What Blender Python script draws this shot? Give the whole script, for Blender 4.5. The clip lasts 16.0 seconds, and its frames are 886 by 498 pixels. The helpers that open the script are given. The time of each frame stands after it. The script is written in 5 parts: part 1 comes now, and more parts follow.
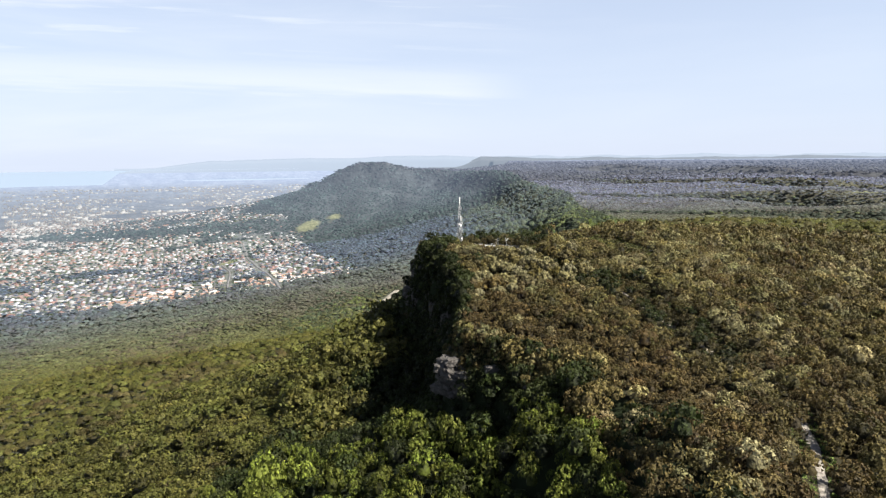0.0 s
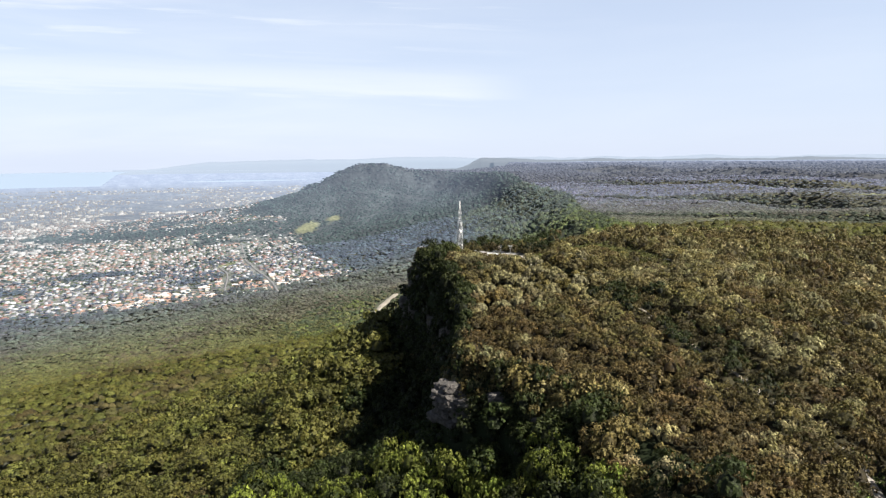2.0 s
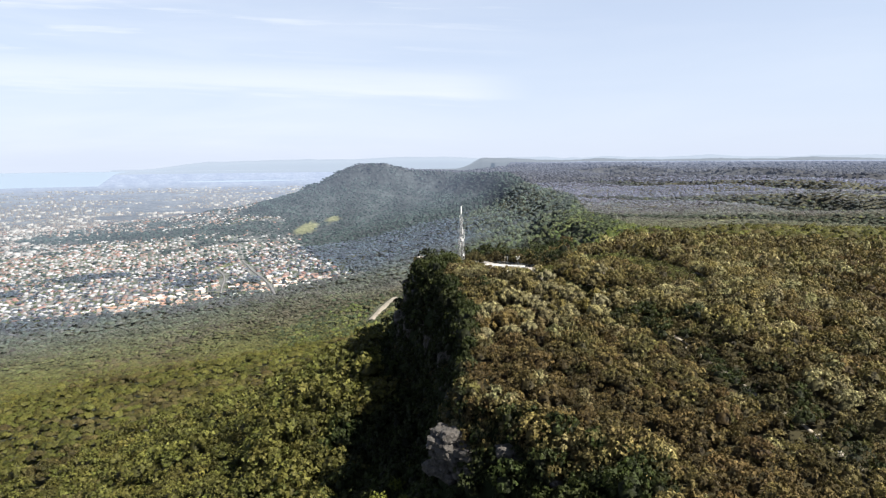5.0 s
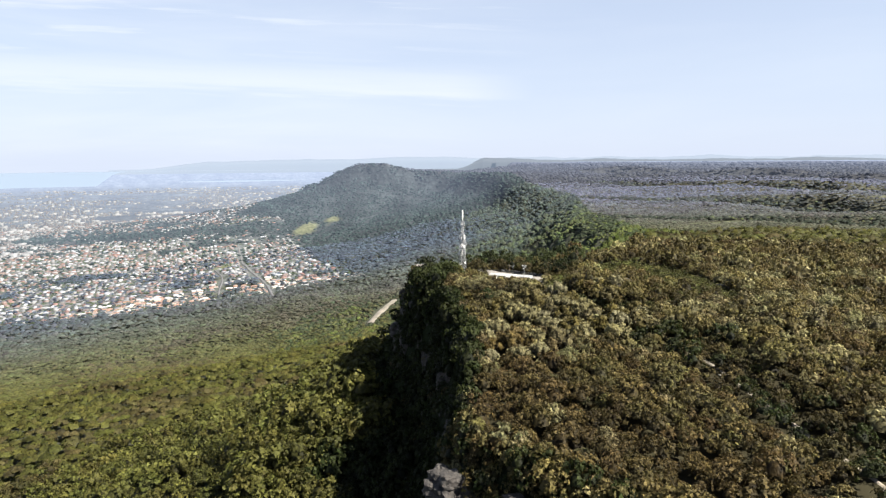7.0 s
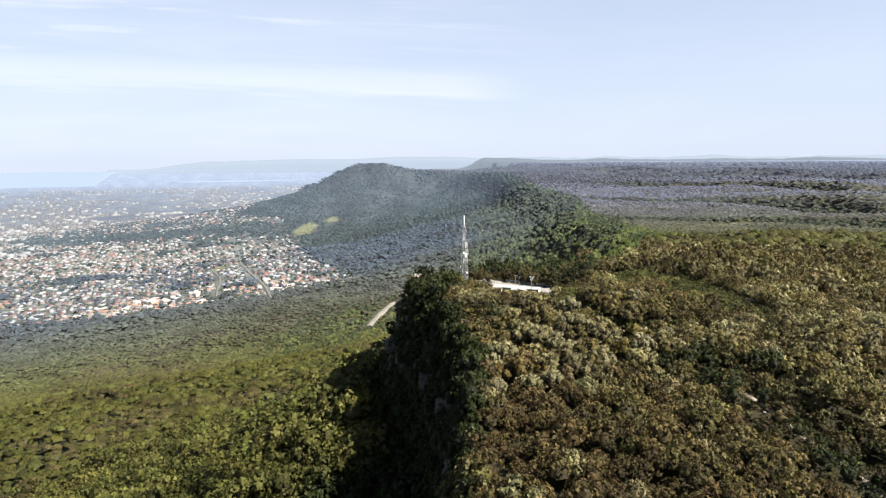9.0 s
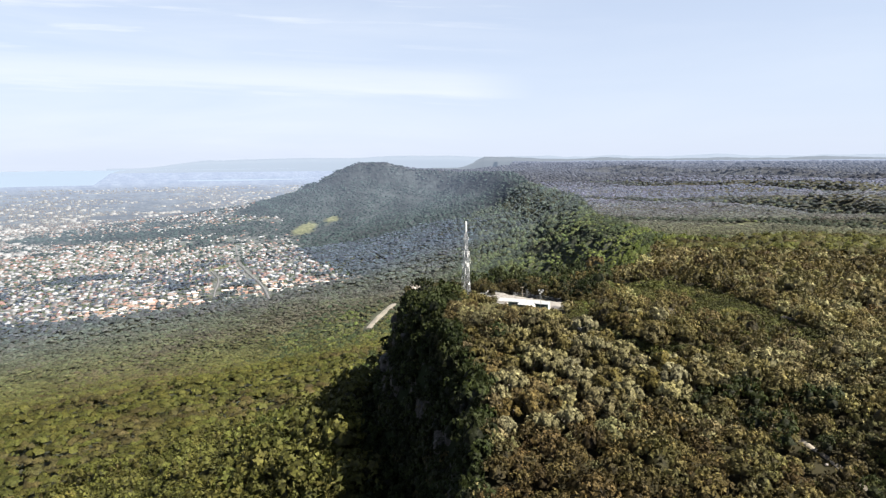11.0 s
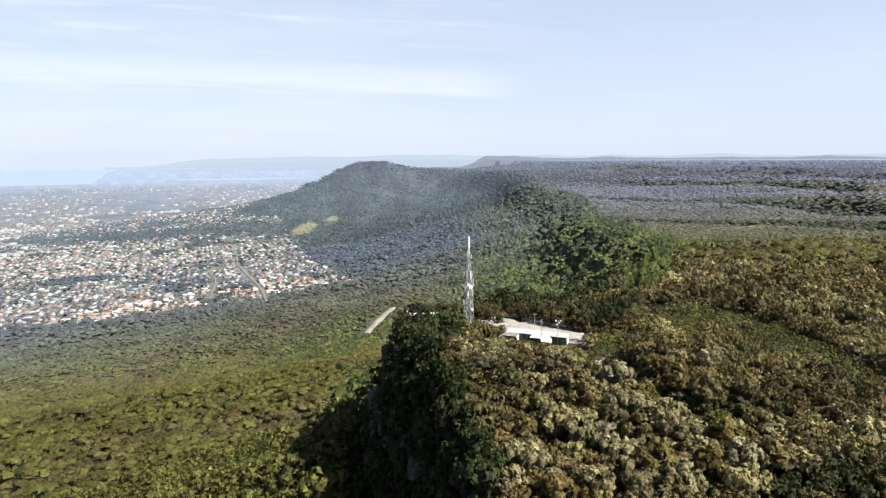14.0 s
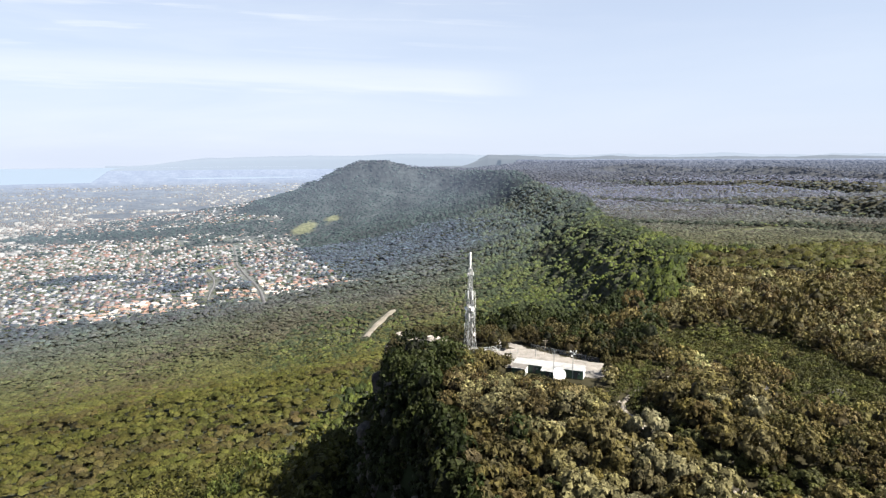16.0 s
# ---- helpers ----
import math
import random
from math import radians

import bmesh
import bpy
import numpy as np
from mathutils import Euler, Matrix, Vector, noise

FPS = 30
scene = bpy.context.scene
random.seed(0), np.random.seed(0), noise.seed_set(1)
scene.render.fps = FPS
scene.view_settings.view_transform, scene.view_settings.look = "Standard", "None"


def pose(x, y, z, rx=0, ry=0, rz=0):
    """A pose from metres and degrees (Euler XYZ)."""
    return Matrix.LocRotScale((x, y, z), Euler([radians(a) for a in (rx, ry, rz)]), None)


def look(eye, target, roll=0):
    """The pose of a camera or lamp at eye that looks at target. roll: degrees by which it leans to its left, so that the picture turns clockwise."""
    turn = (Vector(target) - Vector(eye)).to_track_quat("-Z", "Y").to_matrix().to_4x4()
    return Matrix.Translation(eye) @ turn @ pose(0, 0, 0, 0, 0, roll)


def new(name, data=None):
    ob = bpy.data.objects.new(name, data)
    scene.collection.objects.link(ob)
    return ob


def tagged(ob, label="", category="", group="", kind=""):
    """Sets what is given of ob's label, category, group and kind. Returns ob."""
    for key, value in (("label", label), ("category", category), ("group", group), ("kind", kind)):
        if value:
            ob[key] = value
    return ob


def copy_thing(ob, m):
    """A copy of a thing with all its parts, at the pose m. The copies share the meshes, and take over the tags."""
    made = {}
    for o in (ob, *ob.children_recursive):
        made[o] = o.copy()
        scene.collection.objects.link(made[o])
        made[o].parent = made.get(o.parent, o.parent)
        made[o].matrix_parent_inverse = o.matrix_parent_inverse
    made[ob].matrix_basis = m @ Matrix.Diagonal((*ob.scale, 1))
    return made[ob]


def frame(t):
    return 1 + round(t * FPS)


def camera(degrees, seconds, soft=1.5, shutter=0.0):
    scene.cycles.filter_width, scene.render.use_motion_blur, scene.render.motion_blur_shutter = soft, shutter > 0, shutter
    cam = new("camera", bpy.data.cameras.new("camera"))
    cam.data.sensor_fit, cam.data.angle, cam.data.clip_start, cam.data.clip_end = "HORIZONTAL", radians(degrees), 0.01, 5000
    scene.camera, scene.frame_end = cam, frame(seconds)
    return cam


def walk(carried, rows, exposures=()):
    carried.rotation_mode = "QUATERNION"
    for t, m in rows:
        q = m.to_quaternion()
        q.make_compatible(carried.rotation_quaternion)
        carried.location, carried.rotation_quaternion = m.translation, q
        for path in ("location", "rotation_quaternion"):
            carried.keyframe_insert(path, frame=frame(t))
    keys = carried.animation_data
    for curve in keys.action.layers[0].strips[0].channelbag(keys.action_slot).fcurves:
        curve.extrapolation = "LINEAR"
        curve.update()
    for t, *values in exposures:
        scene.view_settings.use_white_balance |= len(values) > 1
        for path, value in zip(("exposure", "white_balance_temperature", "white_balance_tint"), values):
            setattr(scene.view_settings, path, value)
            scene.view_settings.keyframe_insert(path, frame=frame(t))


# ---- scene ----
cam = camera(71.0, 16.0, soft=1.3)
PATH = [
    (0, (-5.590, -393.862, 53.936), (-6.877, -294.905, 39.586), -0.46),
    (2, (-5.143, -368.046, 54.001), (-6.479, -269.062, 39.849), -0.43),
    (4, (-4.967, -342.755, 54.078), (-6.353, -243.771, 39.926), -0.40),
    (6, (-4.966, -317.792, 54.249), (-6.451, -218.810, 40.097), -0.37),
    (8, (-5.048, -292.958, 54.599), (-6.602, -193.977, 40.447), -0.34),
    (10, (-5.116, -268.056, 55.212), (-6.759, -169.090, 40.961), -0.32),
    (12, (-5.077, -242.887, 56.170), (-6.858, -143.952, 41.721), -0.29),
    (14, (-4.836, -217.253, 57.557), (-6.765, -118.336, 43.009), -0.23),
    (16, (-4.298, -190.957, 59.456), (-6.474, -92.074, 44.710), -0.17),
]
walk(cam, [(t, look(eye, target, roll)) for t, eye, target, roll in PATH])

# ---- light ----
SUN_AZ, SUN_EL = 118.0, 48.0          # degrees to the right of +Y, and above the horizon
sun_dir = Vector((math.sin(radians(SUN_AZ)) * math.cos(radians(SUN_EL)), math.cos(radians(SUN_AZ)) * math.cos(radians(SUN_EL)), math.sin(radians(SUN_EL))))
sun = new("sun", bpy.data.lights.new("sun", "SUN"))
sun.data.energy, sun.data.angle, sun.data.color = 5.0, radians(0.5), (1.0, 0.94, 0.83)
sun.matrix_world = look(sun_dir * 900, (0, 0, 0))
scene.view_settings.exposure = 2.0


def build_world():
    w = bpy.data.worlds.new("sky")
    scene.world = w
    w.use_nodes = True
    nt = w.node_tree
    nt.nodes.clear()
    N, L = nt.nodes.new, nt.links.new
    out, bg = N("ShaderNodeOutputWorld"), N("ShaderNodeBackground")
    sky = N("ShaderNodeTexSky")
    sky.sky_type = "NISHITA"
    sky.sun_disc, sky.sun_elevation, sky.sun_rotation = False, radians(SUN_EL), radians(SUN_AZ)
    sky.altitude, sky.air_density, sky.dust_density, sky.ozone_density = 500, 1.0, 0.7, 2.0
    # thin cirrus, drawn out into streaks
    co, mp = N("ShaderNodeTexCoord"), N("ShaderNodeMapping")
    mp.inputs["Scale"].default_value = (1.3, 1.0, 9.0)
    mp.inputs["Rotation"].default_value = (0, radians(3), 0)
    n1 = N("ShaderNodeTexNoise")
    n1.inputs["Scale"].default_value, n1.inputs["Detail"].default_value, n1.inputs["Roughness"].default_value = 1.7, 7, 0.55
    n1.inputs["Distortion"].default_value = 0.5
    rp = N("ShaderNodeValToRGB")
    rp.color_ramp.elements[0].position, rp.color_ramp.elements[1].position = 0.40, 0.80
    mul = N("ShaderNodeMath")
    mul.operation = "MULTIPLY"
    mul.inputs[1].default_value = 0.9
    mix = N("ShaderNodeMixRGB")
    mix.inputs[2].default_value = (6.8, 7.1, 7.5, 1)
    L(co.outputs["Generated"], mp.inputs["Vector"])
    L(mp.outputs["Vector"], n1.inputs["Vector"])
    L(n1.outputs["Fac"], rp.inputs["Fac"])
    L(rp.outputs["Color"], mul.inputs[0])
    side = N("ShaderNodeMapRange")
    side.inputs["From Min"].default_value, side.inputs["From Max"].default_value = 0.15, -0.35
    side.inputs["To Min"].default_value, side.inputs["To Max"].default_value = 0.35, 1.0
    mul2 = N("ShaderNodeMath")
    mul2.operation = "MULTIPLY"
    L(mul.outputs[0], mul2.inputs[0])
    L(side.outputs["Result"], mul2.inputs[1])
    # one long bright streak of cirrus over the plain
    def math_node(op, a, b):
        m = N("ShaderNodeMath")
        m.operation = op
        m.use_clamp = op == "MAXIMUM"
        for k, q in enumerate((a, b)):
            if isinstance(q, (int, float)):
                m.inputs[k].default_value = q
            else:
                L(q, m.inputs[k])
        return m.outputs[0]

    def ramp(value, a, b):
        r = N("ShaderNodeMapRange")
        r.interpolation_type = "SMOOTHSTEP"
        r.inputs["From Min"].default_value, r.inputs["From Max"].default_value = a, b
        L(value, r.inputs["Value"])
        return r.outputs["Result"]
    sepc = N("ShaderNodeSeparateXYZ")
    L(co.outputs["Generated"], sepc.inputs[0])
    u, v = math_node("DIVIDE", sepc.outputs["X"], sepc.outputs["Y"]), math_node("DIVIDE", sepc.outputs["Z"], sepc.outputs["Y"])
    comb, n3 = N("ShaderNodeCombineXYZ"), N("ShaderNodeTexNoise")
    L(math_node("MULTIPLY", u, 2.6), comb.inputs[0])
    L(math_node("MULTIPLY", math_node("ADD", v, math_node("MULTIPLY", u, 0.05)), 46.0), comb.inputs[1])
    n3.inputs["Scale"].default_value, n3.inputs["Detail"].default_value, n3.inputs["Roughness"].default_value = 1.0, 6, 0.6
    L(comb.outputs[0], n3.inputs["Vector"])
    off = math_node("ADD", math_node("SUBTRACT", v, math_node("MULTIPLY", u, -0.042)), math_node("MULTIPLY", math_node("SUBTRACT", n3.outputs["Fac"], 0.5), 0.05))
    streak = math_node("MULTIPLY", math_node("MULTIPLY", ramp(off, 0.082, 0.104), ramp(off, 0.158, 0.112)), ramp(u, 0.16, -0.02))
    streak = math_node("MULTIPLY", streak, math_node("ADD", 0.25, n3.outputs["Fac"]))
    high = math_node("MULTIPLY", math_node("MULTIPLY", ramp(n3.outputs["Fac"], 0.48, 0.72), ramp(u, 0.25, -0.15)), math_node("MULTIPLY", ramp(v, 0.13, 0.20), ramp(v, 0.6, 0.3)))
    L(math_node("MAXIMUM", math_node("MULTIPLY", mul2.outputs[0], 0.45), math_node("MAXIMUM", math_node("MULTIPLY", streak, 0.62), math_node("MULTIPLY", high, 0.5))), mix.inputs[0])
    sep, veil = N("ShaderNodeSeparateXYZ"), N("ShaderNodeMapRange")
    L(co.outputs["Generated"], sep.inputs[0])
    veil.inputs["From Min"].default_value, veil.inputs["From Max"].default_value = 0.0, 0.42
    veil.inputs["To Min"].default_value, veil.inputs["To Max"].default_value = 0.92, 0.45
    L(sep.outputs["Z"], veil.inputs["Value"])
    L(sep.outputs["X"], side.inputs["Value"])
    mix2 = N("ShaderNodeMixRGB")
    mix2.inputs[2].default_value = (5.05, 5.65, 6.9, 1)
    # the veil thins out overhead
    thin, vm = N("ShaderNodeMapRange"), N("ShaderNodeMath")
    thin.inputs["From Min"].default_value, thin.inputs["From Max"].default_value = 0.28, 0.8
    thin.inputs["To Min"].default_value, thin.inputs["To Max"].default_value = 1.0, 0.12
    L(sep.outputs["Z"], thin.inputs["Value"])
    vm.operation = "MULTIPLY"
    L(veil.outputs["Result"], vm.inputs[0])
    L(thin.outputs["Result"], vm.inputs[1])
    L(vm.outputs[0], mix2.inputs[0])
    L(sky.outputs["Color"], mix2.inputs[1])
    L(mix2.outputs[0], mix.inputs[1])
    L(mix.outputs[0], bg.inputs["Color"])
    bg.inputs["Strength"].default_value = 0.0372
    L(bg.outputs[0], out.inputs[0])


build_world()

# ---- plan of the land ----
EYE = np.array((-5.0, -290.0, 56.0))
# brow of the escarpment: x, y, ground height; the tableland lies to its right
BROW = ((140, -900, -50), (75, -560, -26), (58, -400, -19), (54, -290, -18), (50, -222, -18), (43, -197, -18), (24, -177, -18), (0, -153, -16),
        (3, -100, -9), (-6, -55, -5), (-20, -24, -3), (-24, 8, 0), (-12, 24, -2), (40, 34, -5), (90, 66, -6),
        (118, 130, -11), (140, 195, -19), (185, 290, -28), (232, 370, -37))
BROW += ((300, 450, -48), (352, 540, -66), (362, 671, -76), (340, 1250, -80), (430, 1900, -78), (350, 2500, -62), (330, 3300, -20), (60, 3950, -34),
         (-300, 4100, -18), (-470, 4060, 32), (-660, 4040, 30), (-790, 4060, -20), (-960, 4120, -110))
PLAIN = -452.0


def smooth(a, b, x):
    t = np.clip((x - a) / (b - a), 0, 1)
    return t * t * (3 - 2 * t)


def lattice(i, j, seed):
    h = np.sin(i * 127.1 + j * 311.7 + seed * 74.7) * 43758.5453
    return h - np.floor(h)


def vnoise(x, y, seed=0):
    """Smooth noise on a unit lattice, 0 to 1."""
    i, j = np.floor(x), np.floor(y)
    u, v = x - i, y - j
    u, v = u * u * (3 - 2 * u), v * v * (3 - 2 * v)
    return ((lattice(i, j, seed) * (1 - u) + lattice(i + 1, j, seed) * u) * (1 - v)
            + (lattice(i, j + 1, seed) * (1 - u) + lattice(i + 1, j + 1, seed) * u) * v)


def fbm(x, y, seed=0, octaves=4):
    total, amp, norm = 0, 1.0, 0
    for k in range(octaves):
        total = total + amp * vnoise(x * 2 ** k, y * 2 ** k, seed + 13 * k)
        norm += amp
        amp *= 0.5
    return total / norm


def sample_brow():
    pts = []
    for a, b in zip(BROW[:-1], BROW[1:]):
        a, b = np.array(a, float), np.array(b, float)
        n = max(2, int(np.linalg.norm(b[:2] - a[:2]) / (18 if abs(a[1]) < 300 else 90)))
        pts += [a + (b - a) * k / n for k in range(n)]
    return np.array(pts + [np.array(BROW[-1], float)])


BROW_PTS = sample_brow()
RING = [(p[0], p[1]) for p in BROW] + [(-700, 4330), (60, 4200), (420, 4500), (900, 9000), (3000, 16000), (30000, 30000), (30000, -900)]


def inside_ring(x, y):
    res = np.zeros(x.shape, bool)
    for (x0, y0), (x1, y1) in zip(RING, RING[1:] + RING[:1]):
        if y0 != y1:
            res ^= ((y0 > y) != (y1 > y)) & (x < (x1 - x0) * (y - y0) / (y1 - y0) + x0)
    return res


def brow_distance(x, y):
    best = np.full(x.shape, 1e9)
    for a, b in zip(BROW[:-1], BROW[1:]):
        ax, ay, dx, dy = a[0], a[1], b[0] - a[0], b[1] - a[1]
        t = np.clip(((x - ax) * dx + (y - ay) * dy) / (dx * dx + dy * dy), 0, 1)
        best = np.minimum(best, np.hypot(x - ax - t * dx, y - ay - t * dy))
    return best


def swell(x, y):
    """Long ridges and gullies of the tableland: height from -1 to 1, and how steeply the ground rises towards +y."""
    a = 2 * np.pi * ((y + 0.38 * (x - 600)) / 520 + 1.1 * fbm(x / 800, y / 600, 37))
    return np.sin(a), np.cos(a)


# gullies across the far tableland: the ground steps up steeply beyond each line
GULLIES = (((330, 1130), (482, 1010), (693, 812), (1000, 620), (1500, 480)),
           ((420, 1780), (560, 1640), (710, 1470), (864, 1060), (1250, 760), (1900, 560)),
           ((620, 2500), (800, 2200), (1040, 1905), (1300, 1420), (1900, 1050)),
           ((900, 3300), (1300, 2700), (1800, 2000), (2600, 1500)))


def gully_field(x, y):
    """Lift beyond the gullies, and 1 on their steep faces."""
    lift, face = np.zeros(np.shape(x)), np.zeros(np.shape(x))
    wx, wy = x + 90 * (fbm(x / 190, y / 190, 23) - 0.5), y + 90 * (fbm(x / 190, y / 190, 24) - 0.5)
    for k, line in enumerate(GULLIES):
        best, sign = np.full(np.shape(x), 1e9), np.ones(np.shape(x))
        for (ax, ay), (bx, by) in zip(line[:-1], line[1:]):
            dx, dy = bx - ax, by - ay
            t = np.clip(((wx - ax) * dx + (wy - ay) * dy) / (dx * dx + dy * dy), 0, 1)
            d = np.hypot(wx - ax - t * dx, wy - ay - t * dy)
            sign = np.where(d < best, np.sign(dx * (wy - ay) - dy * (wx - ax)), sign)
            best = np.minimum(best, d)
        d = best * sign
        high = 30 if k == 0 else 38
        lift = lift + high * (smooth(0, 66, d) * np.exp(-np.maximum(d, 0) / 230) - 0.45 * np.exp(-(d / 55) ** 2))
        face = np.maximum(face, smooth(-14, 6, d) * smooth(52, 34, d))
    return lift, face


def land(x, y):
    """Ground height, the distance to the brow and whether the place lies on the tableland."""
    x, y = np.asarray(x, float), np.asarray(y, float)
    shape, x, y = x.shape, x.ravel(), y.ravel()
    s, inn = brow_distance(x, y), inside_ring(x, y)
    z = np.empty(x.shape)
    px, py, pz = BROW_PTS.T
    fall = np.where(py < -160, 0.01, 0.07)
    drop = np.where(py < -160, 22.0, np.where(py < 60, 38.0, 30.0))
    for k in range(0, len(x), 20000):
        c = slice(k, k + 20000)
        d = np.hypot(x[c, None] - px, y[c, None] - py)
        cone = PLAIN + (pz - drop - PLAIN) * ((1 - fall) * np.exp(-d / 1000) + fall * np.exp(-d / 90))
        w = np.exp((cone - cone.max(1, keepdims=True)) / 7)
        slope = (w * cone).sum(1) / w.sum(1)
        w = 1 / (d + 4) ** 3
        top = (w * pz).sum(1) / w.sum(1)
        xc, yc, sc = x[c], y[c], s[c]
        rough = smooth(30, 250, sc)
        slope = slope + rough * (60 * (fbm(xc / 420, yc / 420, 3) - 0.5) + 8 * (fbm(xc / 70, yc / 70, 5) - 0.5)) * np.clip((slope - PLAIN) / 150, 0, 1)
        width = np.interp(yc, (-300, -212, -190, -162, 10, 60, 200, 600), (50, 46, 17, 15, 17, 24, 80, 170)) * (0.75 + 0.5 * vnoise(xc / 14, yc / 14, 9))
        slope = top + (slope - top) * smooth(0, 1, sc / width)
        far = smooth(900, 5200, np.hypot(xc, yc))
        lift = gully_field(xc, yc)[0] * smooth(420, 620, yc) * smooth(5200, 3400, yc)
        table = -70 + lift + 10 * swell(xc, yc)[0] * smooth(450, 900, yc) * smooth(4600, 2600, yc) + 74 * far + 22 * (fbm(xc / 420, yc / 300, 8) - 0.5)
        near = top + 5 * (fbm(xc / 60, yc / 60, 6) - 0.5) + 3 * smooth(8, 40, sc) * smooth(260, 60, np.abs(yc)) + 11 * np.exp(-((xc - 96) / 50) ** 2 - ((yc + 100) / 80) ** 2)
        flat = near + (table - near) * smooth(120, 700, sc)
        # the broad back of the near tableland falls gently away
        back = -6 - 0.075 * (yc - 50) - 0.02 * np.maximum(xc - 150, 0) + 6 * (fbm(xc / 110, yc / 90, 6) - 0.5)
        flat = flat + (back - flat) * smooth(15, 80, sc) * smooth(40, 140, yc) * smooth(600, 450, yc)
        z[c] = np.where(inn[c], flat, slope)
    # levelled ground round the mast and the sheds
    z = z + (-1.2 - z) * smooth(27, 19, np.hypot((x - 17) / 1.25, y + 9)) * inn
    dist = np.hypot(x - EYE[0], y - EYE[1])
    z = np.maximum(z, PLAIN - 8 + 10 * fbm(x / 800, y / 800, 31) * smooth(9000, 6000, dist))
    z = z - dist ** 2 / (2 * 7.4e6)
    return z.reshape(shape), s.reshape(shape), inn.reshape(shape)


def draw_in(x, y, z):
    """Far country is brought nearer along its line of sight, so that it keeps its apparent size within 4.6 km."""
    dx, dy, dz = x - EYE[0], y - EYE[1], z - EYE[2]
    d = np.maximum(np.hypot(dx, dy), 1e-6)
    near = np.where(d < 2600, d, 2600 + 2000 * (np.maximum(d, 2600) - 2600) / (np.maximum(d, 2600) - 600))
    f = near / d
    return EYE[0] + dx * f, EYE[1] + dy * f, EYE[2] + dz * f, f


def town_share(x, y):
    """How built-up the plain is, 0 to 1."""
    warp = 240 * (fbm(x / 300, y / 300, 41) - 0.5)
    near = smooth(-35, 35, y - (1330 + 0.17 * (x + 1271)) + 0.6 * warp)
    side = smooth(40, -40, x - np.interp(y, (1400, 1650, 1900, 2395, 3230, 3500), (-250, -300, -420, -640, -960, -1350)) + 0.5 * warp)
    rows = np.where(y < 2750 - 0.25 * (x + 1200), 0.92, 0.6)
    woods = smooth(0.66, 0.72, fbm(x / 230 + 5, y / 140, 44))
    belt = smooth(190, 90, np.abs(y - 3120 + 0.1 * (x + 1700)))
    return near * side * rows * (1 - 0.9 * woods) * (1 - 0.85 * belt)


def paddock_share(x, y):
    """Grass clearings among the woods, and pale earth."""
    p = np.zeros(np.shape(x))
    for cx, cy, rx, ry in ((-790, 2990, 55, 130), (-680, 3150, 40, 80), (-217, 3655, 90, 20), (-400, 3665, 60, 18), (-905, 2110, 55, 45), (520, 930, 60, 22), (1050, 1120, 90, 25)):
        p = np.maximum(p, smooth(1.25, 0.8, np.hypot((x - cx) / rx, (y - cy) / ry) + 0.8 * (fbm(x / 40, y / 40, 45) - 0.5)))
    return p


TRACK = ((53, -28), (44.8, -33.8), (37.4, -41.7), (35.6, -47), (36.7, -52.4), (39.1, -58.4), (41.6, -65), (47.6, -79.6), (50.3, -90.4), (53.5, -101.7), (58.8, -109.2), (68.6, -122.1), (74, -145), (84, -185), (90.2, -228.5), (84.4, -247.4), (74.6, -267.7), (66, -284), (58, -300), (48, -330), (40, -380))
SPUR_TRACK = ((53, -28), (59.5, -28.3), (65.4, -23.2), (71, -18))
VALLEY_ROAD = ((-178, 948), (-168, 986), (-152, 1040), (-139, 1096))
TOWN_ROADS = (((-500, 1370), (-600, 1640), (-709, 1863), (-849, 2149), (-1048, 2677)), ((-720, 1540), (-818, 1845), (-930, 2060)), ((-1500, 1560), (-1150, 1700), (-740, 1584)))


def line_distance(x, y, line):
    best = np.full(np.shape(x), 1e9)
    for (ax, ay), (bx, by) in zip(line[:-1], line[1:]):
        dx, dy = bx - ax, by - ay
        t = np.clip(((x - ax) * dx + (y - ay) * dy) / (dx * dx + dy * dy), 0, 1)
        best = np.minimum(best, np.hypot(x - ax - t * dx, y - ay - t * dy))
    return best


# ---- materials ----
def material(name):
    m = bpy.data.materials.new(name)
    m.use_nodes = True
    nt = m.node_tree
    b = nt.nodes["Principled BSDF"]
    return m, nt, b


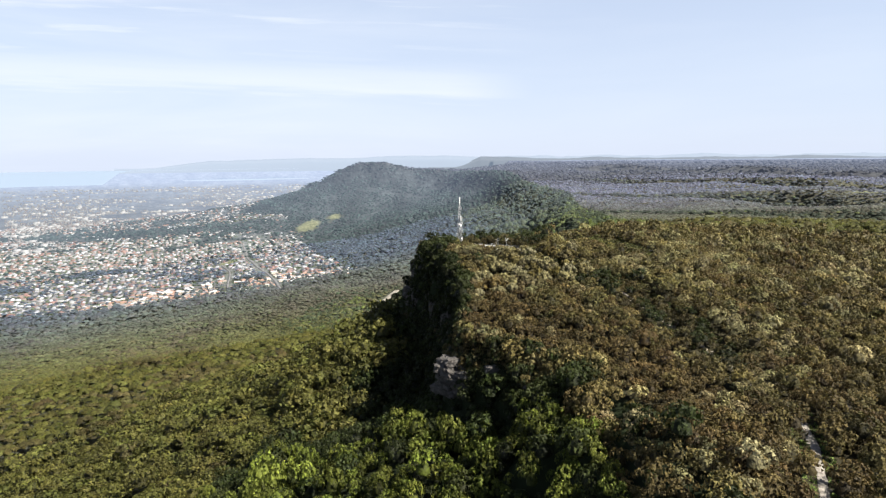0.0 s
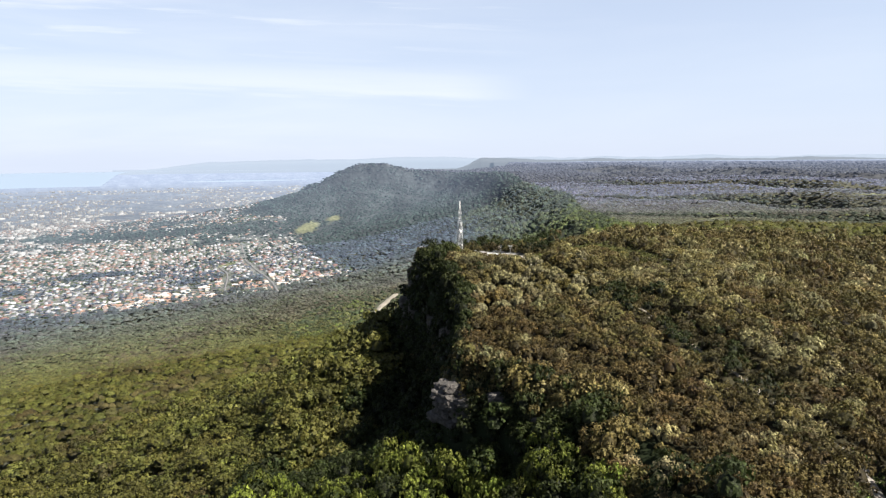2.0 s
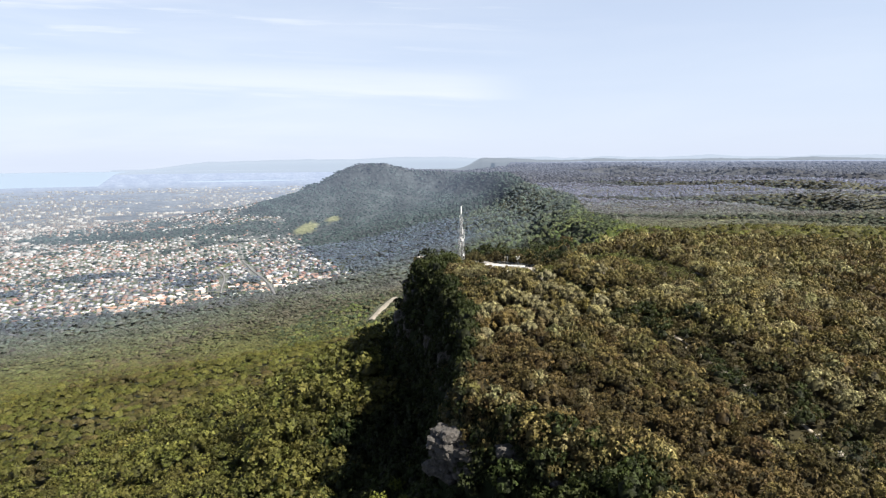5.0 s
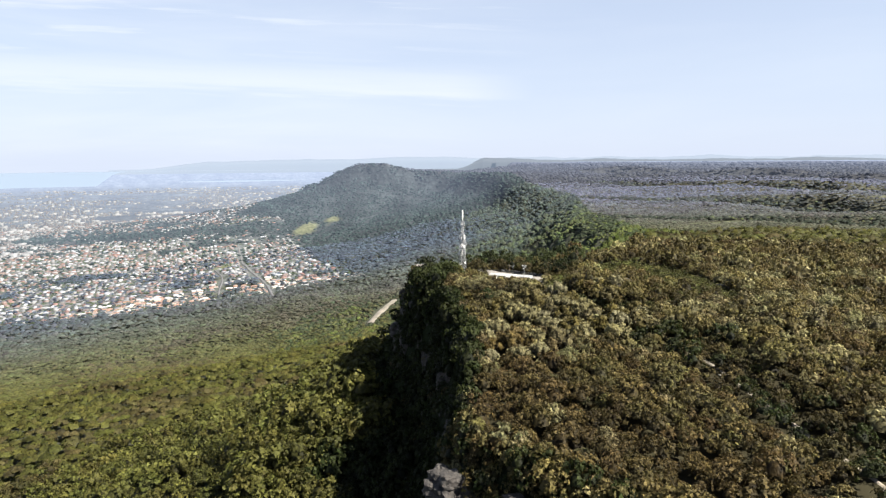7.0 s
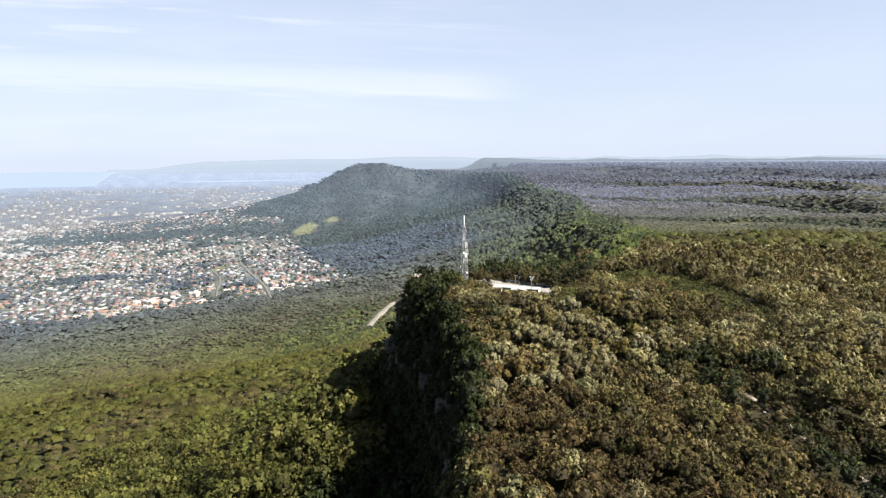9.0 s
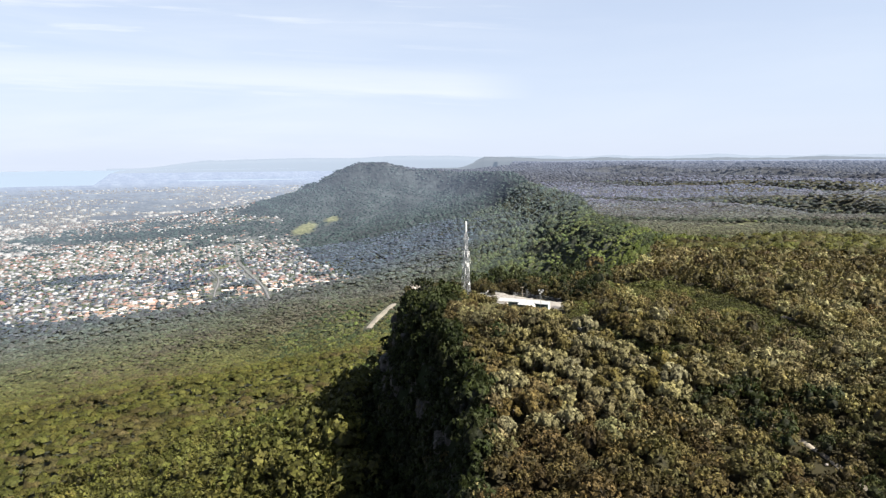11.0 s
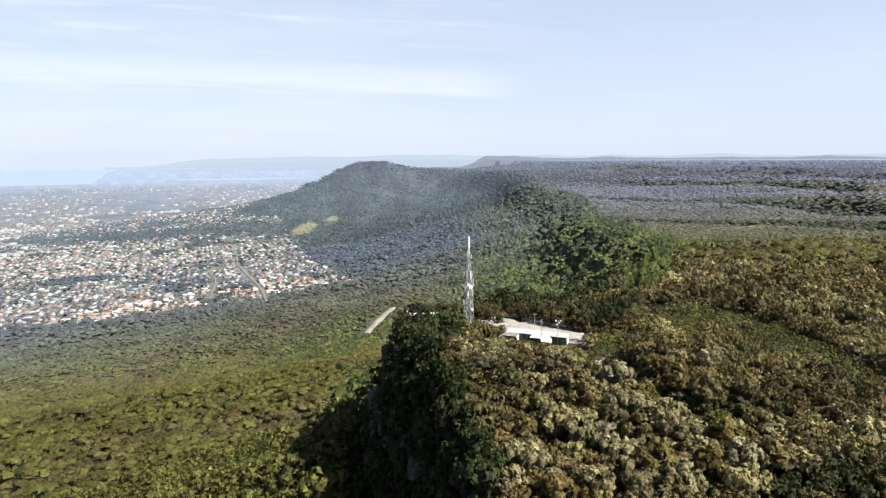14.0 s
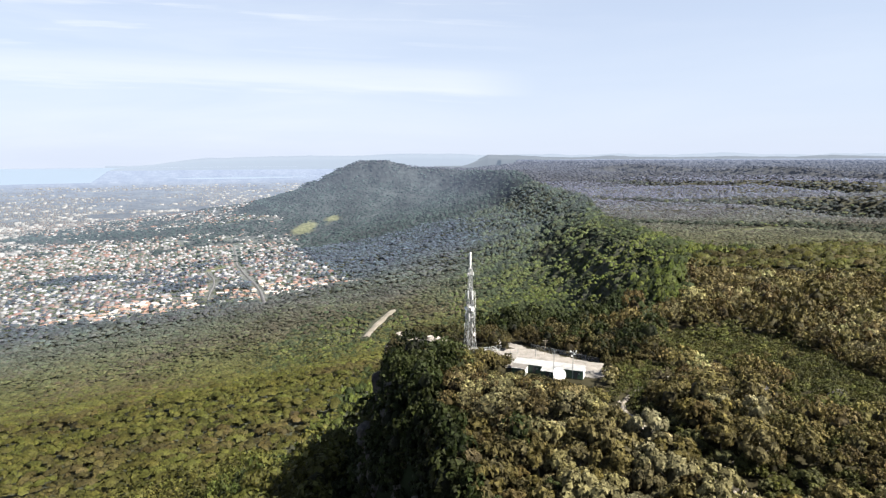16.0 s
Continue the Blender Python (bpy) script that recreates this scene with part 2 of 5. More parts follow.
def noisy(name, dark, light, scale=1.0, rough=0.8, bump=0.3, metal=0.0, detail=6, lo=0.3, hi=0.7):
    """A surface that varies between two colours at a coarse and a fine scale, with relief."""
    m, nt, b = material(name)
    N, L = nt.nodes.new, nt.links.new
    geo = N("ShaderNodeNewGeometry")
    n1, n2 = N("ShaderNodeTexNoise"), N("ShaderNodeTexNoise")
    n1.inputs["Scale"].default_value, n1.inputs["Detail"].default_value = scale, detail
    n2.inputs["Scale"].default_value, n2.inputs["Detail"].default_value = scale * 9, 4
    add = N("ShaderNodeMath")
    add.operation = "MULTIPLY_ADD"
    add.inputs[1].default_value = 0.35
    rp = N("ShaderNodeValToRGB")
    rp.color_ramp.elements[0].position, rp.color_ramp.elements[1].position = lo + 0.17, hi + 0.17
    rp.color_ramp.elements[0].color, rp.color_ramp.elements[1].color = (*dark, 1), (*light, 1)
    bp = N("ShaderNodeBump")
    bp.inputs["Strength"].default_value, bp.inputs["Distance"].default_value = bump, 0.5 / scale
    L(geo.outputs["Position"], n1.inputs["Vector"])
    L(geo.outputs["Position"], n2.inputs["Vector"])
    L(n2.outputs["Fac"], add.inputs[0])
    L(n1.outputs["Fac"], add.inputs[2])
    L(add.outputs[0], rp.inputs["Fac"])
    L(rp.outputs["Color"], b.inputs["Base Color"])
    L(add.outputs[0], bp.inputs["Height"])
    L(bp.outputs["Normal"], b.inputs["Normal"])
    b.inputs["Roughness"].default_value, b.inputs["Metallic"].default_value = rough, metal
    return m


def foliage(name, per_object=False):
    """Leaves: the mesh's colour, with haze mixed in for far trees, varied leaf by leaf and patch by patch, letting some
    light through.
    """
    m, nt, b = material(name)
    N, L = nt.nodes.new, nt.links.new
    at = N("ShaderNodeAttribute")
    at.attribute_name = "leaf_colour"
    geo = N("ShaderNodeNewGeometry")
    n1 = N("ShaderNodeTexNoise")
    n1.inputs["Scale"].default_value, n1.inputs["Detail"].default_value = 0.02, 4
    L(geo.outputs["Position"], n1.inputs["Vector"])
    val = N("ShaderNodeMapRange")
    val.inputs["From Min"].default_value, val.inputs["From Max"].default_value = 0.3, 0.7
    val.inputs["To Min"].default_value, val.inputs["To Max"].default_value = 0.75, 1.3
    L(n1.outputs["Fac"], val.inputs["Value"])
    n2, grain, mul = N("ShaderNodeTexNoise"), N("ShaderNodeMapRange"), N("ShaderNodeMath")
    n2.inputs["Scale"].default_value, n2.inputs["Detail"].default_value, n2.inputs["Roughness"].default_value = 0.6, 5, 0.7
    L(geo.outputs["Position"], n2.inputs["Vector"])
    grain.inputs["From Min"].default_value, grain.inputs["From Max"].default_value = 0.36, 0.64
    grain.inputs["To Min"].default_value, grain.inputs["To Max"].default_value = 0.42, 1.58
    L(n2.outputs["Fac"], grain.inputs["Value"])
    mul.operation = "MULTIPLY"
    L(val.outputs["Result"], mul.inputs[0])
    L(grain.outputs["Result"], mul.inputs[1])
    hsv = N("ShaderNodeHueSaturation")
    L(at.outputs["Color"], hsv.inputs["Color"])
    L(mul.outputs[0], hsv.inputs["Value"])
    if per_object:
        oi, sat = N("ShaderNodeObjectInfo"), N("ShaderNodeMapRange")
        sat.inputs["To Min"].default_value, sat.inputs["To Max"].default_value = 0.82, 1.1
        L(oi.outputs["Random"], sat.inputs["Value"])
        L(sat.outputs["Result"], hsv.inputs["Saturation"])
    bp = N("ShaderNodeBump")
    bp.inputs["Strength"].default_value, bp.inputs["Distance"].default_value = 0.8, 0.6
    L(n2.outputs["Fac"], bp.inputs["Height"])
    L(bp.outputs["Normal"], b.inputs["Normal"])
    L(hsv.outputs["Color"], b.inputs["Base Color"])
    b.inputs["Roughness"].default_value = 0.6
    b.inputs["Specular IOR Level"].default_value = 0.12
    tr, mx = N("ShaderNodeBsdfTranslucent"), N("ShaderNodeMixShader")
    L(hsv.outputs["Color"], tr.inputs["Color"])
    mx.inputs[0].default_value = 0.24
    L(b.outputs[0], mx.inputs[1])
    L(tr.outputs[0], mx.inputs[2])
    L(mx.outputs[0], nt.nodes["Material Output"].inputs["Surface"])
    return m


def land_material(name, glow=False):
    """Ground cover by zone: forest floor, canopy seen from far, suburbs and paddocks; glow adds emitted haze."""
    m, nt, b = material(name)
    N, L = nt.nodes.new, nt.links.new
    at = N("ShaderNodeAttribute")
    at.attribute_name = "ground_colour"
    geo = N("ShaderNodeNewGeometry")
    n1, n2, vo = N("ShaderNodeTexNoise"), N("ShaderNodeTexNoise"), N("ShaderNodeTexVoronoi")
    n1.inputs["Scale"].default_value, n1.inputs["Detail"].default_value = 0.012, 8
    n2.inputs["Scale"].default_value, n2.inputs["Detail"].default_value = 0.05, 6
    vo.inputs["Scale"].default_value = 0.06
    for n in (n1, n2, vo):
        L(geo.outputs["Position"], n.inputs["Vector"])
    mr = N("ShaderNodeMapRange")
    mr.inputs["From Min"].default_value, mr.inputs["From Max"].default_value = 0.3, 0.7
    mr.inputs["To Min"].default_value, mr.inputs["To Max"].default_value = 0.75, 1.25
    L(n1.outputs["Fac"], mr.inputs["Value"])
    mr2 = N("ShaderNodeMapRange")
    mr2.inputs["From Min"].default_value, mr2.inputs["From Max"].default_value = 0.3, 0.7
    mr2.inputs["To Min"].default_value, mr2.inputs["To Max"].default_value = 0.7, 1.3
    L(n2.outputs["Fac"], mr2.inputs["Value"])
    ml = N("ShaderNodeMath")
    ml.operation = "MULTIPLY"
    L(mr.outputs["Result"], ml.inputs[0])
    L(mr2.outputs["Result"], ml.inputs[1])
    hsv = N("ShaderNodeHueSaturation")
    L(at.outputs["Color"], hsv.inputs["Color"])
    L(ml.outputs[0], hsv.inputs["Value"])
    L(hsv.outputs["Color"], b.inputs["Base Color"])
    bp = N("ShaderNodeBump")
    bp.invert = True
    bp.inputs["Strength"].default_value, bp.inputs["Distance"].default_value = 0.7, 4.0
    L(vo.outputs["Distance"], bp.inputs["Height"])
    L(bp.outputs["Normal"], b.inputs["Normal"])
    b.inputs["Roughness"].default_value = 0.95
    b.inputs["Specular IOR Level"].default_value = 0.1
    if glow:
        # blue emission stands in for haze over the far land
        haze_glow = N("ShaderNodeAttribute")
        haze_glow.attribute_name = "haze_glow"
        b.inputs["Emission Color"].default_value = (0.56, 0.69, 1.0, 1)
        L(haze_glow.outputs["Fac"], b.inputs["Emission Strength"])
    return m


M_LEAF = foliage("foliage")
M_LEAF_ONE = foliage("foliage_of_single_trees", per_object=True)
M_LAND = land_material("ground_cover")
M_FAR = land_material("far_country", glow=True)
M_BARK = noisy("bark", (0.10, 0.08, 0.06), (0.30, 0.26, 0.21), 2.0, 0.9, 0.4)
# rock colour lowered to near-black so that it carries the cliff's shade
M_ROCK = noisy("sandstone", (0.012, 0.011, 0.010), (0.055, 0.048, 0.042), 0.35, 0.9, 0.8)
M_GALV = noisy("galvanised_steel", (0.15, 0.155, 0.16), (0.29, 0.30, 0.31), 1.5, 0.5, 0.1, metal=0.35)
M_WHITE = noisy("white_paint", (0.40, 0.40, 0.39), (0.56, 0.56, 0.55), 0.8, 0.5, 0.05)
# bluff stone, likewise with shade put into its colour
M_FACE = noisy("darkened_cliff_stone", (0.012, 0.011, 0.010), (0.055, 0.048, 0.043), 0.5, 0.9, 0.9)
M_GRAVEL = noisy("pale_gravel", (0.10, 0.092, 0.083), (0.20, 0.184, 0.168), 0.5, 0.95, 0.4)


# ---- mesh helpers ----
def part(name, bm, mat, parent=None, label=""):
    me = bpy.data.meshes.new(name)
    bm.to_mesh(me)
    bm.free()
    me.materials.append(mat)
    ob = new(name, me)
    if parent is not None:
        ob.parent = parent
    if label:
        tagged(ob, label)
    return ob


def raw_mesh(name, verts, faces, mat, colour=None, attribute="leaf_colour"):
    """A mesh from arrays of vertices and of triangles or quads, with a colour for each vertex."""
    me = bpy.data.meshes.new(name)
    verts, faces = np.asarray(verts, np.float32), np.asarray(faces, np.int32)
    n, k = faces.shape
    me.vertices.add(len(verts))
    me.vertices.foreach_set("co", verts.ravel())
    me.loops.add(n * k)
    me.loops.foreach_set("vertex_index", faces.ravel())
    me.polygons.add(n)
    me.polygons.foreach_set("loop_start", np.arange(0, n * k, k, dtype=np.int32))
    me.update(calc_edges=True)
    if colour is not None:
        a = me.attributes.new(attribute, "FLOAT_COLOR", "POINT")
        a.data.foreach_set("color", np.c_[colour, np.ones(len(colour))].astype(np.float32).ravel())
    me.materials.append(mat)
    return me


# ---- ground ----
def ground_sheets():
    inner = np.radians(np.linspace(-41, 41, 250))
    outer = np.radians(np.linspace(41, 319, 74))[1:-1]
    ang = np.concatenate([inner, outer])
    rad = [0.02, 5.0, 10.0, 14.5]
    while rad[-1] < 33000:
        rad.append(rad[-1] + max(4.5, 0.019 * rad[-1]))
    rad = np.array(rad)
    split = int(np.searchsorted(rad, 2900))
    A, R = np.meshgrid(ang, rad)
    ox, oy = -5.0, -400.0
    X, Y = ox + R * np.sin(A), oy + R * np.cos(A)
    Z, S, inn = land(X, Y)
    town = town_share(X, Y)
    # canopy heights where no single trees stand
    far = smooth(2300, 2700, R)
    Z = Z + far * smooth(14000, 11000, R) * (1 - town) * (2 + 3 * fbm(X / 150, Y / 150, 51, 2))
    patch = fbm(X / 160, Y / 160, 61)[..., None]
    floor = np.array((0.0218, 0.0193, 0.0101)) * (0.7 + 0.6 * patch)
    wet = (~inn & (S < 120) & (R < 900))[..., None]
    floor = np.where(wet, np.array((0.0101, 0.0143, 0.0059)), floor)
    # far canopy and paddocks have a blue haze cast in their colour
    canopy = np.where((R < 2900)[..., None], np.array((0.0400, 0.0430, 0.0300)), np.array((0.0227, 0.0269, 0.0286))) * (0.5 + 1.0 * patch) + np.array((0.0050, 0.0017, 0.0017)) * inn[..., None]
    paddock = np.array((0.0740, 0.0800, 0.0800)) * (1 - 0.45 * smooth(3000, 5000, R))[..., None] * (0.7 + 0.6 * patch)
    C = floor + (canopy - floor) * smooth(350, 900, R)[..., None]
    C = C + (paddock - C) * town[..., None]
    C = C + (np.array((0.0756, 0.0798, 0.0462)) * (0.7 + 0.6 * patch) - C) * paddock_share(X, Y)[..., None]
    Z[-1] -= 900
    x, y, z, f = draw_in(X, Y, Z)
    n_a = len(ang)
    idx = np.arange(len(rad) * n_a).reshape(len(rad), n_a)
    def quads(r0, r1):
        i0, i1 = idx[r0:r1 - 1], idx[r0 + 1:r1]
        return np.stack([i0, i1, np.roll(i1, -1, 1), np.roll(i0, -1, 1)], -1).reshape(-1, 4) - idx[r0, 0]
    V = np.stack([x, y, z], -1)
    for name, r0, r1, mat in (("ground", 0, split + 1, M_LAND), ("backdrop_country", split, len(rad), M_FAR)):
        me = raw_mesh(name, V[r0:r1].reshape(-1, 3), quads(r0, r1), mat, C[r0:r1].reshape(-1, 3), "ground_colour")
        if name != "ground":
            a = me.attributes.new("haze_glow", "FLOAT", "POINT")
            # the emitted haze strengthens with distance
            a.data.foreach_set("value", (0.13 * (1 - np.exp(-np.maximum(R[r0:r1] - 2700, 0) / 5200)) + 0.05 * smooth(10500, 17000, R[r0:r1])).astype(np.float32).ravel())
        me.polygons.foreach_set("use_smooth", np.ones(len(me.polygons), bool))
        ob = new(name, me)
        if name == "ground":
            tagged(ob, "leaf-littered forest floor of a sandstone mountain above a plain", "ground", kind="structure")
        else:
            tagged(ob, "hazy far hills and coastal plain", "backdrop", kind="structure")


ground_sheets()

# ---- trees ----
rng = np.random.default_rng(7)


def dome(r, n=5, jitter=0.15):
    """A low lumpy dome of 3n triangles, 1 across and 1 high."""
    a = np.arange(n) * 2 * np.pi / n
    v = [(0, 0, 0.95)]
    v += [(0.68 * np.cos(t), 0.68 * np.sin(t), 0.62) for t in a]
    v += [(np.cos(t + 0.6) * 0.95, np.sin(t + 0.6) * 0.95, 0.12) for t in a]
    v = np.array(v) + r.uniform(-jitter, jitter, (2 * n + 1, 3)) * (1, 1, 0.55)
    f = []
    for k in range(n):
        k2 = (k + 1) % n
        f += [(0, 1 + k, 1 + k2), (1 + k, 1 + n + k, 1 + k2), (1 + k2, 1 + n + k, 1 + n + k2)]
    return v, np.array(f)


def crown(r, puffs, leaves, leaf):
    """A crown of many small rounded leaf clumps over a few broad boughs: vertices, triangles and a tone for each vertex."""
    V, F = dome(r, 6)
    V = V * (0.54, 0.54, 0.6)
    # the inner dome's halved tone imitates the shade inside a crown
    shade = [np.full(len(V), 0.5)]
    V, F, n = [V], [F], len(V)
    boughs = max(5, puffs // 3)
    # boughs spread evenly over the crown
    bz = 0.96 - 0.92 * np.arange(boughs) / max(boughs - 1, 1)
    ba = 2.39996 * np.arange(boughs) + r.uniform(0, 6.28)
    bu = np.stack([np.sqrt(1 - bz ** 2) * np.cos(ba), np.sqrt(1 - bz ** 2) * np.sin(ba), bz], -1) + r.normal(size=(boughs, 3)) * 0.12
    bt = r.uniform(0.85, 1.18, boughs)
    size = 0.30 * math.sqrt(18 / puffs)
    for k in range(puffs):
        j = k % boughs
        u = bu[j] + r.normal(size=3) * 0.28
        u[2] = max(u[2], -0.15)
        u /= np.linalg.norm(u)
        c = u * r.uniform(0.66, 0.86) * (1, 1, 0.62) + (0, 0, 0.36)
        rad = size * r.uniform(0.75, 1.2)
        d = r.normal(size=(leaves, 3))
        d[:, 2] = np.abs(d[:, 2]) * 1.1 - 0.2
        d += 0.5 * u
        d /= np.linalg.norm(d, axis=1, keepdims=True)
        p = c + d * rad * r.uniform(0.8, 1.08, (leaves, 1))
        nrm = d + r.normal(size=(leaves, 3)) * 0.24
        nrm /= np.linalg.norm(nrm, axis=1, keepdims=True)
        t = np.cross(nrm, r.normal(size=(leaves, 3)))
        t /= np.linalg.norm(t, axis=1, keepdims=True)
        b = np.cross(nrm, t)
        q = leaf * r.uniform(0.75, 1.35, (leaves, 1))
        tri = np.stack([p + t * q, p - t * q * 0.55 + b * q * 0.9, p - t * q * 0.55 - b * q * 0.9], 1)
        V.append(tri.reshape(-1, 3))
        F.append(np.arange(leaves * 3).reshape(-1, 3) + n)
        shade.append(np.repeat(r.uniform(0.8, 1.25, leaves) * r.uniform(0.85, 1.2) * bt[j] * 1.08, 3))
        n += leaves * 3
    return np.concatenate(V), np.concatenate(F), np.concatenate(shade)


def lump_crown(r, lumps, n, leaves=0, leaf=0.12):
    """A crown of rounded lumps, each a dome of n sides, with loose leaves that break its outline."""
    V, F, shade, k0 = [], [], [], 0
    for k in range(lumps):
        a = 2 * math.pi * (k + r.uniform(-0.3, 0.3)) / max(lumps - 1, 1)
        d = 0.0 if k == 0 else r.uniform(0.42, 0.66)
        c = np.array((d * math.cos(a), d * math.sin(a), r.uniform(0.05, 0.3) - 0.2 * d))
        rad = r.uniform(0.42, 0.6) if lumps > 1 else 1.0
        v, f = dome(r, n, 0.24)
        v = v * rad * (1, 1, 0.95 if lumps > 1 else 0.52) + (c if lumps > 1 else (0, 0, 0.05))
        V.append(v)
        F.append(f + k0)
        tone = r.uniform(0.84, 1.18)
        shade.append(tone * r.uniform(0.85, 1.15, len(v)))
        k0 += len(v)
        if leaves:
            u = r.normal(size=(leaves, 3))
            u[:, 2] = np.abs(u[:, 2]) * 1.1 - 0.1
            u /= np.linalg.norm(u, axis=1, keepdims=True)
            p = c + u * rad * r.uniform(0.9, 1.1, (leaves, 1))
            nrm = u + r.normal(size=(leaves, 3)) * 0.35
            nrm /= np.linalg.norm(nrm, axis=1, keepdims=True)
            e = np.cross(nrm, r.normal(size=(leaves, 3)))
            e /= np.linalg.norm(e, axis=1, keepdims=True)
            b = np.cross(nrm, e)
            q = leaf * r.uniform(0.65, 1.35, (leaves, 1))
            V.append(np.stack([p + e * q, p - e * q * 0.6 + b * q * 0.9, p - e * q * 0.6 - b * q * 0.9], 1).reshape(-1, 3))
            F.append(np.arange(leaves * 3).reshape(-1, 3) + k0)
            shade.append(np.repeat(tone * r.uniform(0.75, 1.35, leaves), 3))
            k0 += leaves * 3
    return np.concatenate(V), np.concatenate(F), np.concatenate(shade)


CROWNS = ([crown(rng, 25, 8, 0.094) for _ in range(10)], [crown(rng, 18, 6, 0.135) for _ in range(8)],
          [lump_crown(rng, 3, 4, 7, 0.115) for _ in range(8)], [lump_crown(rng, 1, 4) for _ in range(12)], [crown(rng, 12, 6, 0.16) for _ in range(8)], [crown(rng, 34, 8, 0.085) for _ in range(8)])

# kinds of tree: colour, crown radius, crown height, clear trunk
KINDS = (((0.157, 0.130, 0.046), 2.8, 3.6, 3.0),     # grey-olive gum of the tableland
         ((0.125, 0.093, 0.034), 2.6, 3.3, 2.6),     # browner gum
         ((0.290, 0.258, 0.122), 2.5, 3.2, 3.0),     # pale flowering gum
         ((0.104, 0.108, 0.030), 1.7, 1.7, 0.3),     # heath shrub
         ((0.126, 0.150, 0.025), 2.6, 4.6, 5.4),     # bright rainforest tree
         ((0.036, 0.047, 0.012), 3.0, 3.9, 4.8),     # dark rainforest tree, its colour lowered to carry cliff shade too
         ((0.112, 0.112, 0.027), 5.2, 5.4, 8.0),     # tall gum of the lower slopes
         ((0.104, 0.090, 0.032), 5.0, 5.2, 8.0),     # tall browner gum
         ((0.086, 0.096, 0.064), 4.4, 4.2, 7.0),     # gum of the far slopes, with blue-grey haze in its colour
         ((0.111, 0.093, 0.034), 2.3, 3.0, 1.4),     # brown tea-tree of the rim
         ((0.092, 0.084, 0.034), 1.5, 1.6, 0.4),     # wind-cut scrub of the summit
         ((0.256, 0.224, 0.105), 2.4, 2.8, 4.0))     # low pale gum below the sheds
KIND_COLOUR = np.array([k[0] for k in KINDS])
KIND_SIZE = np.array([k[1:] for k in KINDS])


def choose_kind(x, y, s, inn, dist):
    p, q = rng.random(len(x)), fbm(x / 55, y / 55, 71)
    pale = fbm(x / 26, y / 26, 73) - 0.1 * (dist > 215)
    top = np.where(p < 0.58, 0, np.where(p < np.where(y > -125, 0.84, 0.94), 1, 2))
    top = np.where((pale > np.where(y > -125, 0.50, 0.60)) & (p > 0.42), 2, top)
    top = np.where(inn & (s < 26) & (y < -95) & (p < 0.72), 1, top)
    heath = inn & (y > -92) & (y < 30) & (x > 36 - 0.08 * y) & (x < 105) & (q + 0.3 * p > 0.55)
    top = np.where(heath, 3, top)
    top = np.where(inn & (y > -95) & (np.minimum(line_distance(x, y, TRACK), line_distance(x, y, SPUR_TRACK)) < np.where(y > -68, 5.6, 4.2)), 3, top)
    top = np.where(inn & (((s < 15) & (y > -95) & (x < 14)) | ((x < -5) & (y > -60))) & (y < -8), np.where(p < 0.5, 5, np.where(p < 0.75, 9, 1)), top)
    swale = inn & (y < -108) & (y > -205) & (x > 50) & (line_distance(x, y, TRACK) < 10)
    top = np.where(swale, np.where(p < 0.3, 3, np.where(p < 0.42, 5, 9)), top)
    rim = inn & (y > -16) & (y < 60) & (x < 60)
    top = np.where(rim, np.where(p < 0.15, 5, 9), top)
    low = inn & (x < -2) & (y > -8)
    top = np.where(low, 10, top)
    # the darkest kind is favoured below the cliff, where its colour deepens the shade
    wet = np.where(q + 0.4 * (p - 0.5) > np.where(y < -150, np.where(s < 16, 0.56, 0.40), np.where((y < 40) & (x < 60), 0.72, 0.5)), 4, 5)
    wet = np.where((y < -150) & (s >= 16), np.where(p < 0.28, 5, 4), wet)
    dry = np.where(fbm(x / 150, y / 150, 75) + 0.25 * (p - 0.5) > 0.45, 6, 7)
    valley = smooth(430, 240, s) * (y > 40) * (x > -130) * ~inn + smooth(150, 95, s) * (y < -110) * (y > -330) + smooth(80, 40, s) * (y >= -110) * (y < -60)
    valley = np.maximum(valley, 0.5 * smooth(190, 60, np.hypot(x + 235, (y - 960) / 1.4)))
    gully = inn & (dist > 480) & (p < 0.9 * gully_field(x, y)[1] * smooth(420, 620, y))
    wet = np.where(gully, np.where(p < 0.8, 5, 4), wet)
    low = np.where((p < valley) | gully, wet, dry)
    k = np.where(inn & (dist < 480), top, low)
    edge = ~inn & (s < 24) & (y > -150) & (y < 70)
    k = np.where(inn & (np.hypot(x - 3, y + 12) < 13), np.where(y > -15, 10, 9), k)
    across, ahead = (x - 13.5) * 0.932 - (y + 16.9) * 0.363, -(x - 13.5) * 0.363 - (y + 16.9) * 0.932
    below = inn & (np.abs(across - 9) < 17) & (ahead > 7)
    k = np.where(below & (ahead < 42), np.where(ahead < 24, 9, np.where(p < 0.25, 1, 11)), k)
    k = np.where(below & (ahead < 18), 10, k)
    # mostly the darkest kind on the cliff's flank, shade put into leaf colour
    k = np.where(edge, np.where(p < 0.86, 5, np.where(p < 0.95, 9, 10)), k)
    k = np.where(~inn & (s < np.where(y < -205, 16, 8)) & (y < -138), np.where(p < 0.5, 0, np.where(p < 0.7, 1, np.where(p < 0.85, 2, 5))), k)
    return np.where(~inn & (s < 12) & (y > -14) & (y < 30), 10, k)


